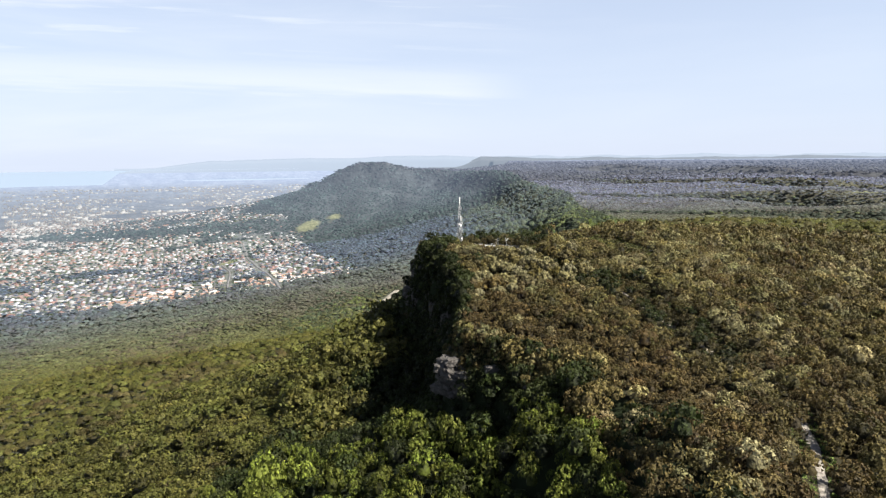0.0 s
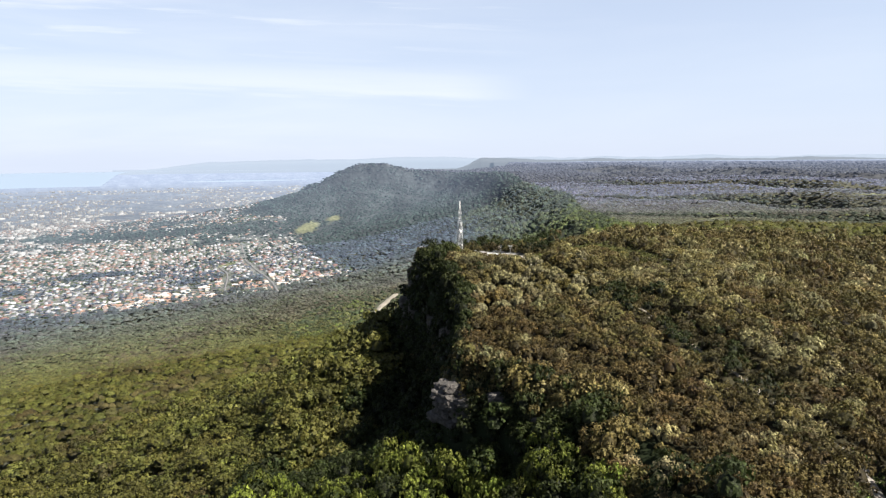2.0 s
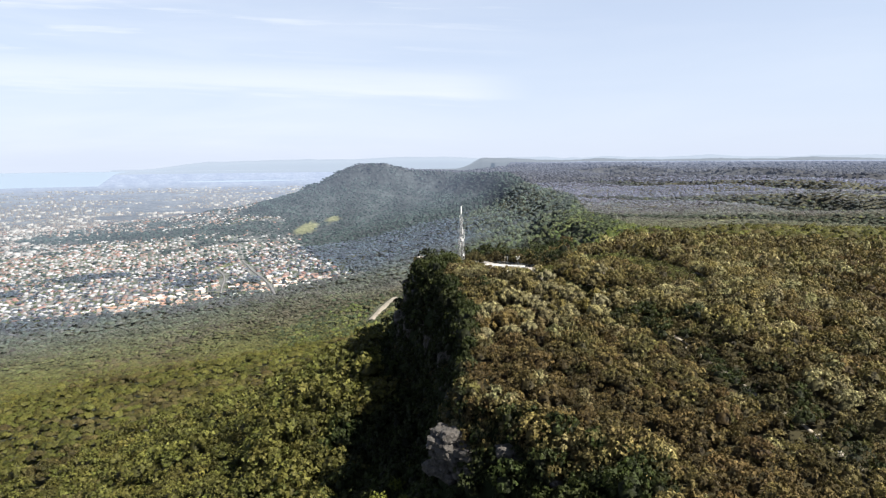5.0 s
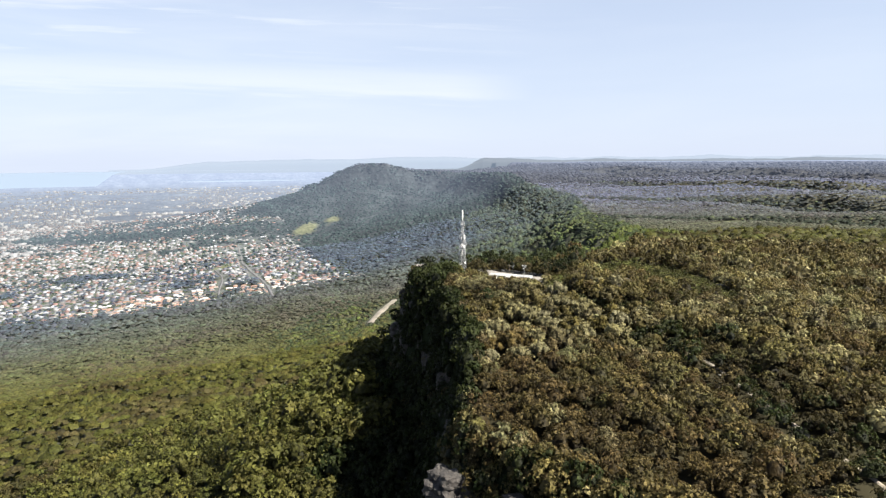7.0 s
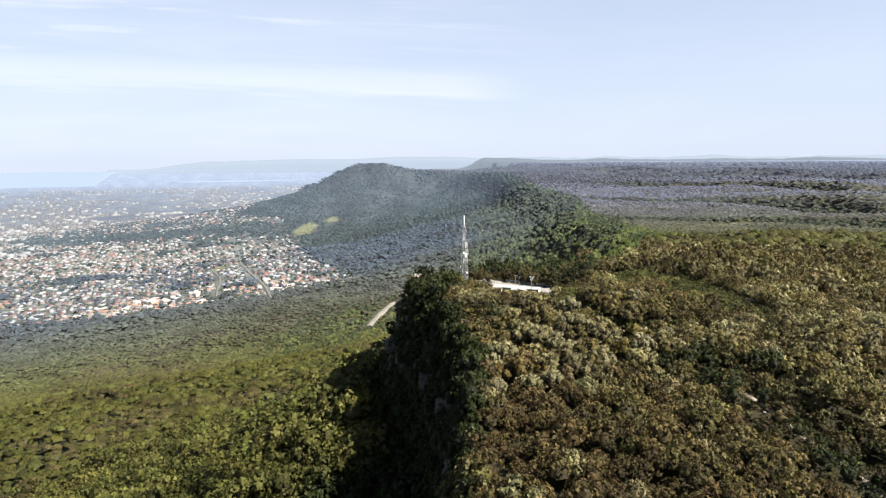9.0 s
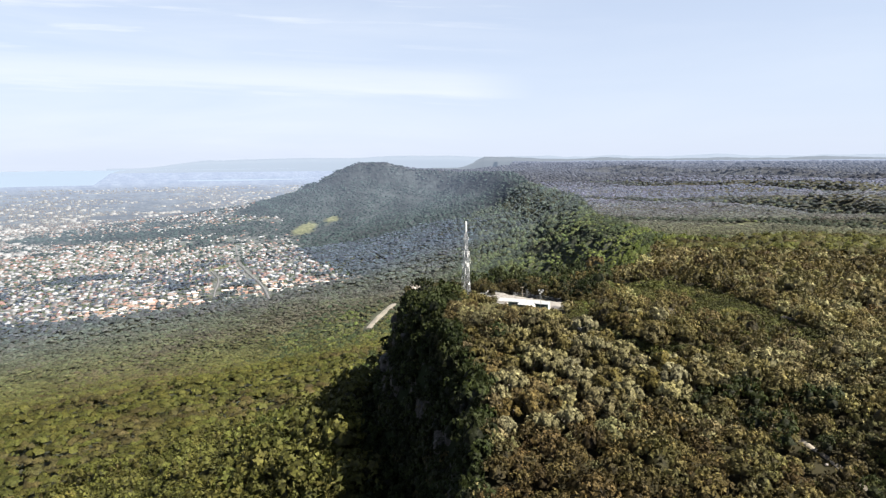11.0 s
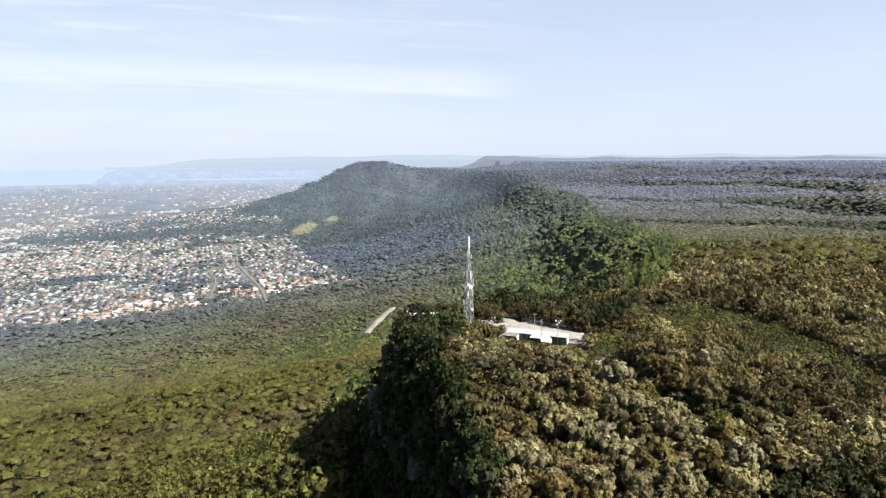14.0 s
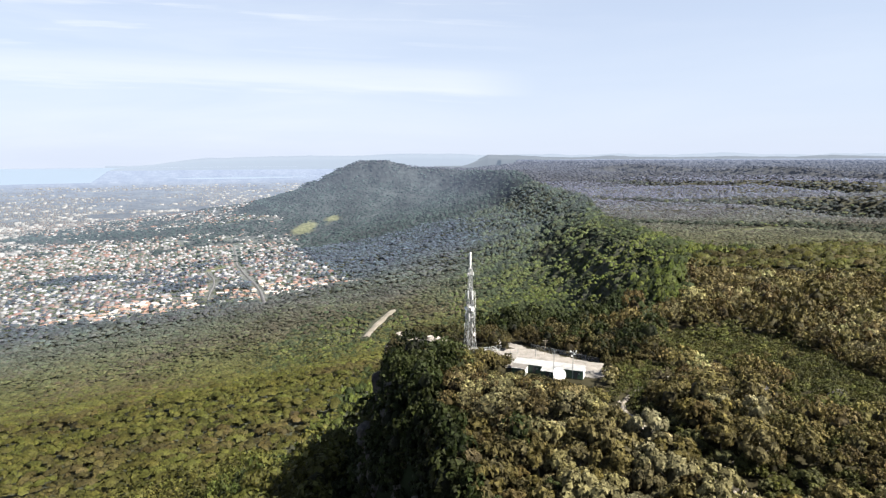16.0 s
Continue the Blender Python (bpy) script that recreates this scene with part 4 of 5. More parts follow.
def bowl(bm, radius, depth, m, n=20, rings=5):
    """A dish with a rim and a back, open along its own +z."""
    rows = []
    for k in range(rings + 1):
        r = radius * k / rings
        rows.append((r, depth * (r / radius) ** 2))
    prof = rows + [(radius, depth - 0.06)] + [(r, z - 0.06) for r, z in reversed(rows[:-1])]
    vs = []
    for r, z in prof:
        vs.append([bm.verts.new(m @ Vector((r * math.cos(2 * math.pi * j / n), r * math.sin(2 * math.pi * j / n), z))) for j in range(n)])
    for a, b in zip(vs[:-1], vs[1:]):
        for j in range(n):
            try:
                bm.faces.new((a[j], a[(j + 1) % n], b[(j + 1) % n], b[j]))
            except ValueError:
                pass
    bmesh.ops.remove_doubles(bm, verts=bm.verts, dist=0.001)


def ground_z(x, y):
    return float(land(np.array([x]), np.array([y]))[0][0])


# ---- water and far ranges ----
def water():
    m, nt, b = material("sea_water_with_haze")
    b.inputs["Base Color"].default_value = (0.042, 0.062, 0.092, 1)
    b.inputs["Roughness"].default_value = 0.6
    # the water emits a pale blue that imitates haze over it
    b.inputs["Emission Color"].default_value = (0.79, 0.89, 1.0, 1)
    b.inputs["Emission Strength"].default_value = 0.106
    nz, bp = nt.nodes.new("ShaderNodeTexNoise"), nt.nodes.new("ShaderNodeBump")
    nz.inputs["Scale"].default_value = 0.02
    bp.inputs["Strength"].default_value = 0.2
    nt.links.new(nz.outputs["Fac"], bp.inputs["Height"])
    nt.links.new(bp.outputs["Normal"], b.inputs["Normal"])
    # open sea beyond a coast that draws away, and a lagoon behind the plain
    def sheet(label, az, near, beyond, n):
        A = np.radians(np.repeat(az[None], n, 0))
        R = near[None] + (np.maximum(beyond, near + 1) - near)[None] * (np.linspace(0, 1, n) ** 2)[:, None]
        X, Y = EYE[0] + R * np.sin(A), EYE[1] + R * np.cos(A)
        x, y, z, _ = draw_in(X, Y, PLAIN + 4 - R ** 2 / (2 * 7.4e6))
        i = np.arange(A.size).reshape(A.shape)
        F = np.stack([i[:-1, :-1], i[1:, :-1], i[1:, 1:], i[:-1, 1:]], -1).reshape(-1, 4)
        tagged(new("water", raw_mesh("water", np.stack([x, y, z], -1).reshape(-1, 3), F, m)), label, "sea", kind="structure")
    az = np.linspace(-75, -14, 100)
    coast = 15400 + 31500 * smooth(-30.0, -27.6, az) + 700 * (fbm(az / 3, az * 0, 77) - 0.5)
    sheet("pale blue sea with a haze glow", az, np.minimum(coast, 47000), np.full(len(az), 48000.0), 40)
    az = np.linspace(-24, -13, 90)
    half = 800 * np.sin(np.pi * np.linspace(0, 1, 90)) ** 0.6
    mid = 17600 + 700 * (fbm(az / 2, az * 0, 78) - 0.5)
    sheet("pale lagoon on the far plain", az, mid - half, mid + half, 6)


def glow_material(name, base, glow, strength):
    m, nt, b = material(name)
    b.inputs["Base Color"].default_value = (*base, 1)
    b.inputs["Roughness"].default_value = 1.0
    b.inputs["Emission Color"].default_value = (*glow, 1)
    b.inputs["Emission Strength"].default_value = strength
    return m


def far_range(name, label, a0, a1, dist, profile, mat):
    """A far range of hills: a broad back rising to its skyline. profile: elevation in degrees for an azimuth in degrees."""
    az = np.linspace(a0, a1, 260)
    top = profile(az)
    V, n = [], len(az)
    for k, (f, lift) in enumerate(((0.985, -1.3), (0.992, 0.55), (1.0, 1.0), (1.012, -1.3))):
        e = np.where(lift > 0, top * lift + (lift - 1) * 0.9, -1.3)
        V.append(np.stack([EYE[0] + dist * f * np.sin(np.radians(az)), EYE[1] + dist * f * np.cos(np.radians(az)), EYE[2] + dist * f * np.tan(np.radians(e))], -1))
    i = np.arange(4 * n).reshape(4, n)
    F = np.stack([i[:-1, :-1], i[:-1, 1:], i[1:, 1:], i[1:, :-1]], -1).reshape(-1, 4)
    me = raw_mesh(name, np.concatenate(V), F, mat)
    tagged(new(name, me), label, "backdrop", kind="structure")


def ranges():
    # near-black hills whose emission paints the haze in front of them
    pale = glow_material("pale_haze_range", (0.02, 0.025, 0.03), (0.66, 0.79, 1.0), 0.16)
    mid = glow_material("blue_haze_range", (0.02, 0.023, 0.027), (0.60, 0.76, 1.0), 0.075)
    def bump(a, c, w):
        return np.exp(-((a - c) / w) ** 2)
    wob = lambda a, f, sd: fbm(a * f, a * 0 + sd, 91) - 0.5
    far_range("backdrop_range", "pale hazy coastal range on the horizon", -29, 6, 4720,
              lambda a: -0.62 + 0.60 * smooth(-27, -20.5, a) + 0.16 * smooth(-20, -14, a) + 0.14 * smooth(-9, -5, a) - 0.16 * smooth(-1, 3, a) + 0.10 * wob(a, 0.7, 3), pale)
    far_range("backdrop_butte", "flat-topped hill on the horizon with a haze-blue glow", -2.0, 8.5, 4690,
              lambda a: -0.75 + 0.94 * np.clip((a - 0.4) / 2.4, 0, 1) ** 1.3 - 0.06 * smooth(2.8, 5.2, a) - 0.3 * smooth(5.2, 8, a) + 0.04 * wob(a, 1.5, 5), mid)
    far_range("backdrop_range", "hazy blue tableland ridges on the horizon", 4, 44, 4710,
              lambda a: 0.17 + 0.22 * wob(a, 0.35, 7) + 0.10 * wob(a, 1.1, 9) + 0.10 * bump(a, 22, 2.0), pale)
    far_range("backdrop_ridge", "wooded ridges near the horizon with a haze-blue glow", 4, 46, 4640,
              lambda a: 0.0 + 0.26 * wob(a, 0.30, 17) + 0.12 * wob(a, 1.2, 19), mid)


water()
ranges()


# ---- tracks and roads ----
M_TRACK = noisy("sandy_track", (0.06, 0.052, 0.042), (0.25, 0.225, 0.195), 0.6, 0.95, 0.5)
M_TRAIL = noisy("trodden_sand", (0.06, 0.05, 0.037), (0.24, 0.21, 0.17), 0.6, 0.95, 0.5)
M_STREET = noisy("grey_street", (0.055, 0.055, 0.058), (0.085, 0.085, 0.09), 0.05, 0.9, 0.1)
M_ASPHALT = noisy("worn_road", (0.09, 0.082, 0.066), (0.17, 0.15, 0.125), 0.05, 0.9, 0.1)


def ribbon(name, label, line, width, mat, lift, step, category="track"):
    pts = []
    for (ax, ay), (bx, by) in zip(line[:-1], line[1:]):
        n = max(1, int(math.hypot(bx - ax, by - ay) / step))
        pts += [(ax + (bx - ax) * k / n, ay + (by - ay) * k / n) for k in range(n)]
    pts = np.array(pts + [line[-1]], float)
    for _ in range(3):
        pts[1:-1] = (pts[:-2] + 2 * pts[1:-1] + pts[2:]) / 4
    t = np.gradient(pts, axis=0)
    t /= np.linalg.norm(t, axis=1, keepdims=True)
    nrm = np.stack([-t[:, 1], t[:, 0]], -1)
    cols = []
    for k, f in enumerate((-0.5, -0.28, 0.0, 0.28, 0.5)):
        w = width * f * (0.75 + 0.5 * vnoise(pts[:, 0] / (1.5 * width), pts[:, 1] / (1.5 * width), 3 + k))
        p = pts + nrm * w[:, None]
        z = land(p[:, 0], p[:, 1])[0] + lift * (1.0 if abs(f) < 0.4 else 0.2)
        cols.append(np.stack(draw_in(p[:, 0], p[:, 1], z)[:3], -1))
    V = np.stack(cols, 1)
    i = np.arange(V.shape[0] * 5).reshape(-1, 5)
    F = np.stack([i[:-1, :-1], i[:-1, 1:], i[1:, 1:], i[1:, :-1]], -1).reshape(-1, 4)
    tagged(new(name, raw_mesh(name, V.reshape(-1, 3), F, mat)), label, category, kind="structure")


ribbon("path", "pale sandy walking track with loose stones", TRACK[:14], 1.2, M_TRAIL, 0.2, 2.0)
ribbon("path", "broad rocky walking track with a grassy verge", TRACK[13:], 2.0, M_TRACK, 0.2, 2.0)
ribbon("path", "narrow pale sandy side track", SPUR_TRACK, 1.6, M_TRACK, 0.2, 1.5)
ribbon("road", "pale cleared road through the valley forest", VALLEY_ROAD, 15, M_ASPHALT, 2.5, 10, "road")
ribbon("road", "straight suburban main road", TOWN_ROADS[0], 9, M_STREET, 3, 30, "road")
ribbon("road", "suburban street with verges", TOWN_ROADS[1], 6, M_STREET, 3, 30, "road")
ribbon("road", "suburban street with verges", TOWN_ROADS[2], 6, M_STREET, 3, 30, "road")


def far_buildings():
    n = 16000
    a = np.radians(rng.uniform(-37, -6, n))
    R = np.exp(rng.uniform(np.log(3600), np.log(13200), n))
    x, y = EYE[0] + R * np.sin(a), EYE[1] + R * np.cos(a)
    lot = fbm(x / 700, y / 380, 47)
    z, s_, inn = land(x, y)
    ok = (lot > 0.45) & (z + R ** 2 / 14.8e6 < -395) & ~inn
    x, y, z, R = (q[ok] for q in (x, y, z, R))
    n = len(x)
    big = rng.random(n) < 0.06
    w = np.where(big, rng.uniform(9, 20, n), rng.uniform(2.8, 5.5, n)) * (R / 5500) ** 0.3
    l = w * rng.uniform(0.7, 1.6, n)
    h = np.where(big, rng.uniform(8, 13, n), rng.uniform(4, 7, n)) + 4
    t = radians(24)
    ux, uy = np.array((-1, 1, 1, -1) * 2) * w[:, None], np.array((-1, -1, 1, 1) * 2) * l[:, None]
    uz = np.array((0, 0, 0, 0, 1, 1, 1, 1)) * h[:, None]
    V = np.stack([x[:, None] + ux * math.cos(t) - uy * math.sin(t), y[:, None] + ux * math.sin(t) + uy * math.cos(t), z[:, None] + uz], -1)
    F = np.array([(4, 5, 6, 7), (0, 1, 5, 4), (1, 2, 6, 5), (2, 3, 7, 6), (3, 0, 4, 7)])
    tone = np.array(((0.18, 0.18, 0.18), (0.32, 0.32, 0.32), (0.16, 0.12, 0.11), (0.20, 0.175, 0.155), (0.44, 0.44, 0.44)))
    C = 0.27 * tone[np.where(big, 4, rng.integers(0, 4, n))] * rng.uniform(0.8, 1.15, (n, 1))
    P = np.stack(draw_in(*V.reshape(-1, 3).T)[:3], -1)
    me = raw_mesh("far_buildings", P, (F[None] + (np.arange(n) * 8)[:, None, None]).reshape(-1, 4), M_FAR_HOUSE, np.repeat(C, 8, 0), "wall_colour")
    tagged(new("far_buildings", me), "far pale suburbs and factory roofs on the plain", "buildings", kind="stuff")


far_buildings()


# ---- compound ----
M_GREEN = noisy("green_painted_steel", (0.020, 0.045, 0.030), (0.035, 0.070, 0.048), 1.2, 0.5, 0.1)
M_ROOF = noisy("white_roof_sheet", (0.18, 0.18, 0.178), (0.26, 0.26, 0.257), 0.6, 0.55, 0.05)
M_OLDROOF = noisy("weathered_roof_sheet", (0.075, 0.068, 0.062), (0.125, 0.115, 0.105), 0.8, 0.7, 0.1)
M_DARK = noisy("dark_steel", (0.03, 0.03, 0.03), (0.07, 0.07, 0.07), 2.0, 0.5, 0.05)
M_WOOD = noisy("weathered_pole", (0.16, 0.13, 0.10), (0.30, 0.26, 0.21), 3.0, 0.85, 0.2)
PAD = -1.2
YARD = pose(13.5, -16.9, PAD, 0, 0, -21.3)


def yard():
    def edge(u, v):
        n = 1.6 * (vnoise(u / 2.2, v / 2.2, 5) - 0.5) + 1.2 * (vnoise(u / 0.9, v / 0.9, 6) - 0.5)
        back = -16.9 + 0.245 * u
        body = min(u + 3 + n, 24 - u + n, v - back + n, 1.4 - v + n) > 0
        strip = -16 < u < -1 and -12.0 - 0.3 * (u + 16) + n < v < -8.5 + 0.45 * (u + 9) + 0.6 * n
        road = abs(v + 16 - 0.55 * (u + 2)) < 2.2 + 0.7 * n and -13 < u < 0
        return body or strip or road
    st, made, bm = 0.6, {}, bmesh.new()
    for iu in range(-28, 46):
        for iv in range(-40, 18):
            u, v = iu * st, iv * st
            if edge(u + st / 2, v + st / 2):
                q = []
                for du, dv in ((0, 0), (1, 0), (1, 1), (0, 1)):
                    key = (iu + du, iv + dv)
                    if key not in made:
                        a, b = key[0] * st, key[1] * st
                        p = YARD @ Vector((a, -b, 0))
                        made[key] = bm.verts.new((p.x, p.y, max(ground_z(p.x, p.y), PAD - 0.3) + 0.16 + 0.10 * float(vnoise(np.array(a * 0.7), np.array(b * 0.7), 8))))
                    q.append(made[key])
                bm.faces.new(q[::-1])
    ob = part("yard", bm, M_GRAVEL)
    tagged(ob, "pale gravel yard behind green equipment sheds", "yard", kind="structure")


yard()


def shed(label, u0, v0, u1, v1, h, front_bays, tall_end=0.25, roof_mat=None):
    """An equipment shed with a skillion roof of ribbed sheet; v grows towards the mountain's edge."""
    root = tagged(new("equipment_shed"), label, "shed", group="sheds of the compound")
    root.matrix_world = YARD @ pose(u0, -v0, 0.2)
    w, d, t = u1 - u0, v1 - v0, 0.12
    for name, b in (("wall_front", (0, -d, 0, w, -d + t, h)), ("wall_rear", (0, -t, 0, w, 0, h + tall_end)),
                    ("wall_end", (0, -d + t, 0, t, -t, h)), ("wall_end", (w - t, -d + t, 0, w, -t, h))):
        bm = bmesh.new()
        block(bm, *b)
        white = name == "wall_end"
        part(name, bm, M_WHITE if white else M_GREEN, root, "white-painted end wall" if white else "")
    bm = bmesh.new()
    n = int(w / 0.35)
    for k in range(n):
        a, b = -0.2 + (w + 0.4) * k / n, -0.2 + (w + 0.4) * (k + 1) / n
        z0, z1, y0, y1 = h + 0.02, h + tall_end + 0.06, -d - 0.25, 0.2
        m = (a + b) / 2
        for x0, x1, up in ((a, a + 0.05, 0.05), (a + 0.05, b, 0.0)):
            vs = [bm.verts.new(p) for p in ((x0, y0, z0 + up), (x1, y0, z0 + up), (x1, y1, z1 + up), (x0, y1, z1 + up),
                                            (x0, y0, z0 - 0.06), (x1, y0, z0 - 0.06), (x1, y1, z1 - 0.06), (x0, y1, z1 - 0.06))]
            for f in ((0, 1, 2, 3), (7, 6, 5, 4), (0, 4, 5, 1), (1, 5, 6, 2), (2, 6, 7, 3), (3, 7, 4, 0)):
                bm.faces.new([vs[i] for i in f])
    part("roof", bm, roof_mat or M_ROOF, root, "grey-brown weathered sheet roof" if roof_mat else "white ribbed sheet roof")
    bm = bmesh.new()
    block(bm, -0.2, -d - 0.34, h - 0.1, w + 0.2, -d - 0.255, h + 0.02)
    part("gutter", bm, M_WHITE, root)
    for k in range(front_bays):
        c = w * (k + 0.5) / front_bays
        bm = bmesh.new()
        block(bm, c - 0.45, -d - 0.05, 0.05, c + 0.45, -d - 0.003, min(2.0, h - 0.2), 0.01)
        door = part("door", bm, M_DARK, root, "dark steel door")
        bm = bmesh.new()
        block(bm, c + 0.28, -d - 0.10, 0.95, c + 0.38, -d - 0.053, 1.1)
        part("handle", bm, M_GALV, door)
        bm = bmesh.new()
        block(bm, c + 0.6, -d - 0.06, 1.2, c + 1.05, -d - 0.003, 1.7)
        part("vent", bm, M_GALV, root)
    return root


shed("long dark green equipment shed with a white sheet roof", 0.0, 0.3, 19.5, 3.9, 2.5, 5)
shed("small dark green shed with a white end wall", 0.3, 4.15, 4.1, 7.2, 2.2, 1, 0.2, M_OLDROOF)
shed("dark green shed annexe with a white roof", 8.6, 4.15, 12.0, 6.9, 2.3, 1, 0.2)


def satellite_dish():
    root = tagged(new("satellite_dish"), "large white satellite dish on a steel stand beside the sheds", "dish")
    p = YARD @ Vector((13.6, -7.6, 0.2))
    root.location = p
    bm = bmesh.new()
    bowl(bm, 1.85, 0.55, pose(0, 0, 2.0) @ look((0, 0, 0), (0.25, -0.8, 0.5)).to_3x3().to_4x4() @ pose(0, 0, 0, 180), 28, 7)
    part("reflector", bm, M_WHITE, root, "white dish reflector")
    bm = bmesh.new()
    rod(bm, (0, 0.15, 0), (0, 0.15, 2.0), 0.16)
    part("post", bm, M_GALV, root)
    bm = bmesh.new()
    a = Vector((0.25, -0.8, 0.5)).normalized()
    for q in (0, 2.1, 4.2):
        o = Vector((math.cos(q), 0.3, math.sin(q))).normalized() * 1.4
        rod(bm, Vector((0, 0, 2.0)) + o + a * 0.3, Vector((0, 0, 2.0)) + a * 1.7, 0.03, n=5)
    part("feed_arm", bm, M_GALV, root)
    bm = bmesh.new()
    rod(bm, Vector((0, 0, 2.0)) + a * 1.6, Vector((0, 0, 2.0)) + a * 1.95, 0.14)
    part("feed_horn", bm, M_DARK, root)


satellite_dish()


def floodlight_pole():
    root = tagged(new("floodlight_pole"), "steel pole with a cluster of floodlights and horns", "lamp pole")
    root.location = (27.6, -26.6, PAD + 0.2)
    bm = bmesh.new()
    rod(bm, (0, 0, 0), (0, 0, 8.0), 0.13, 0.08)
    part("pole", bm, M_GALV, root)
    bm = bmesh.new()
    bar(bm, (-0.9, 0, 7.4), (0.9, 0, 7.4), 0.1)
    part("crossarm", bm, M_GALV, root)
    for x, z in ((-0.75, 7.75), (0.75, 7.75), (0.3, 7.0), (-0.4, 6.5)):
        bm = bmesh.new()
        block(bm, x - 0.25, -0.3, z - 0.25, x + 0.25, 0.1, z + 0.25, 0.05)
        lamp = part("floodlight", bm, M_DARK, root, "dark floodlight housing")
        bm = bmesh.new()
        block(bm, x - 0.2, -0.33, z - 0.2, x + 0.2, -0.303, z + 0.2)
        part("lens", bm, M_WHITE, lamp)


floodlight_pole()


def slim_pole(x, y, h, label, aerials):
    root = tagged(new("aerial_pole"), label, "pole", group="poles of the compound")
    root.location = (x, y, max(ground_z(x, y), PAD) + 0.1)
    bm = bmesh.new()
    rod(bm, (0, 0, 0), (0, 0, h), 0.10, 0.06)
    part("pole", bm, M_WOOD if not aerials else M_GALV, root)
    for k in range(aerials):
        bm = bmesh.new()
        z = h - 0.3 - 0.7 * k
        bar(bm, (-0.6, 0, z), (0.6, 0, z), 0.05)
        for q in range(5):
            bar(bm, (-0.5 + 0.25 * q, 0, z - 0.25), (-0.5 + 0.25 * q, 0, z + 0.25), 0.035)
        part("aerial", bm, M_GALV, root, "small grey aerial")
    if not aerials:
        bm = bmesh.new()
        bar(bm, (-0.8, 0, h - 0.4), (0.8, 0, h - 0.4), 0.12)
        part("crossarm", bm, M_WOOD, root)


slim_pole(22.4, -26.6, 8.2, "thin grey pole with small aerials", 2)
slim_pole(22.9, -6.2, 5.0, "weathered wooden pole at the yard's edge", 0)
slim_pole(19.8, -8.0, 2.4, "short grey marker pole beside the gravel", 1)


def gate():
    root = tagged(new("steel_gate"), "grey steel gate frame across the gravel road", "gate")
    root.matrix_world = pose(13.4, -6.2, PAD + 0.15, 0, 0, 12)
    for x in (-1.2, 1.2):
        bm = bmesh.new()
        rod(bm, (x, 0, 0), (x, 0, 2.0), 0.07)
        part("post", bm, M_GALV, root)
    for z in (0.5, 1.1, 1.85):
        bm = bmesh.new()
        rod(bm, (-1.2, 0, z), (1.2, 0, z), 0.04, n=6)
        part("rail", bm, M_GALV, root)


gate()


def fence(label, line, h=1.9):
    root = tagged(new("wire_fence"), label, "fence", group="fences of the compound")
    root.location = (line[0][0], line[0][1], PAD)
    off = Vector((line[0][0], line[0][1], 0))
    for a, b in zip(line[:-1], line[1:]):
        n = max(1, round(math.hypot(b[0] - a[0], b[1] - a[1]) / 2.4))
        for k in range(n):
            p = Vector((a[0] + (b[0] - a[0]) * k / n, a[1] + (b[1] - a[1]) * k / n, 0)) - off
            bm = bmesh.new()
            rod(bm, p + Vector((0, 0, -0.3)), p + Vector((0, 0, h + 0.1)), 0.05, n=6)
            part("post", bm, M_GALV, root)
        A, B = Vector((a[0], a[1], 0)) - off, Vector((b[0], b[1], 0)) - off
        for z in [0.15 + (h - 0.15) * j / 7 for j in range(8)]:
            bm = bmesh.new()
            rod(bm, A + Vector((0, 0, z)), B + Vector((0, 0, z)), 0.022 if z < h - 0.1 else 0.04, n=4)
            part("wire", bm, M_GALV, root)


fence("grey wire fence round the mast's foot", ((-6.2, 5.0), (-4.4, -3.6), (3.8, -4.6), (10.5, -2.0)))
fence("grey wire fence along the gravel yard", ((19.5, 0.8), (29.0, -6.2), (38.0, -12.8)), 1.4)


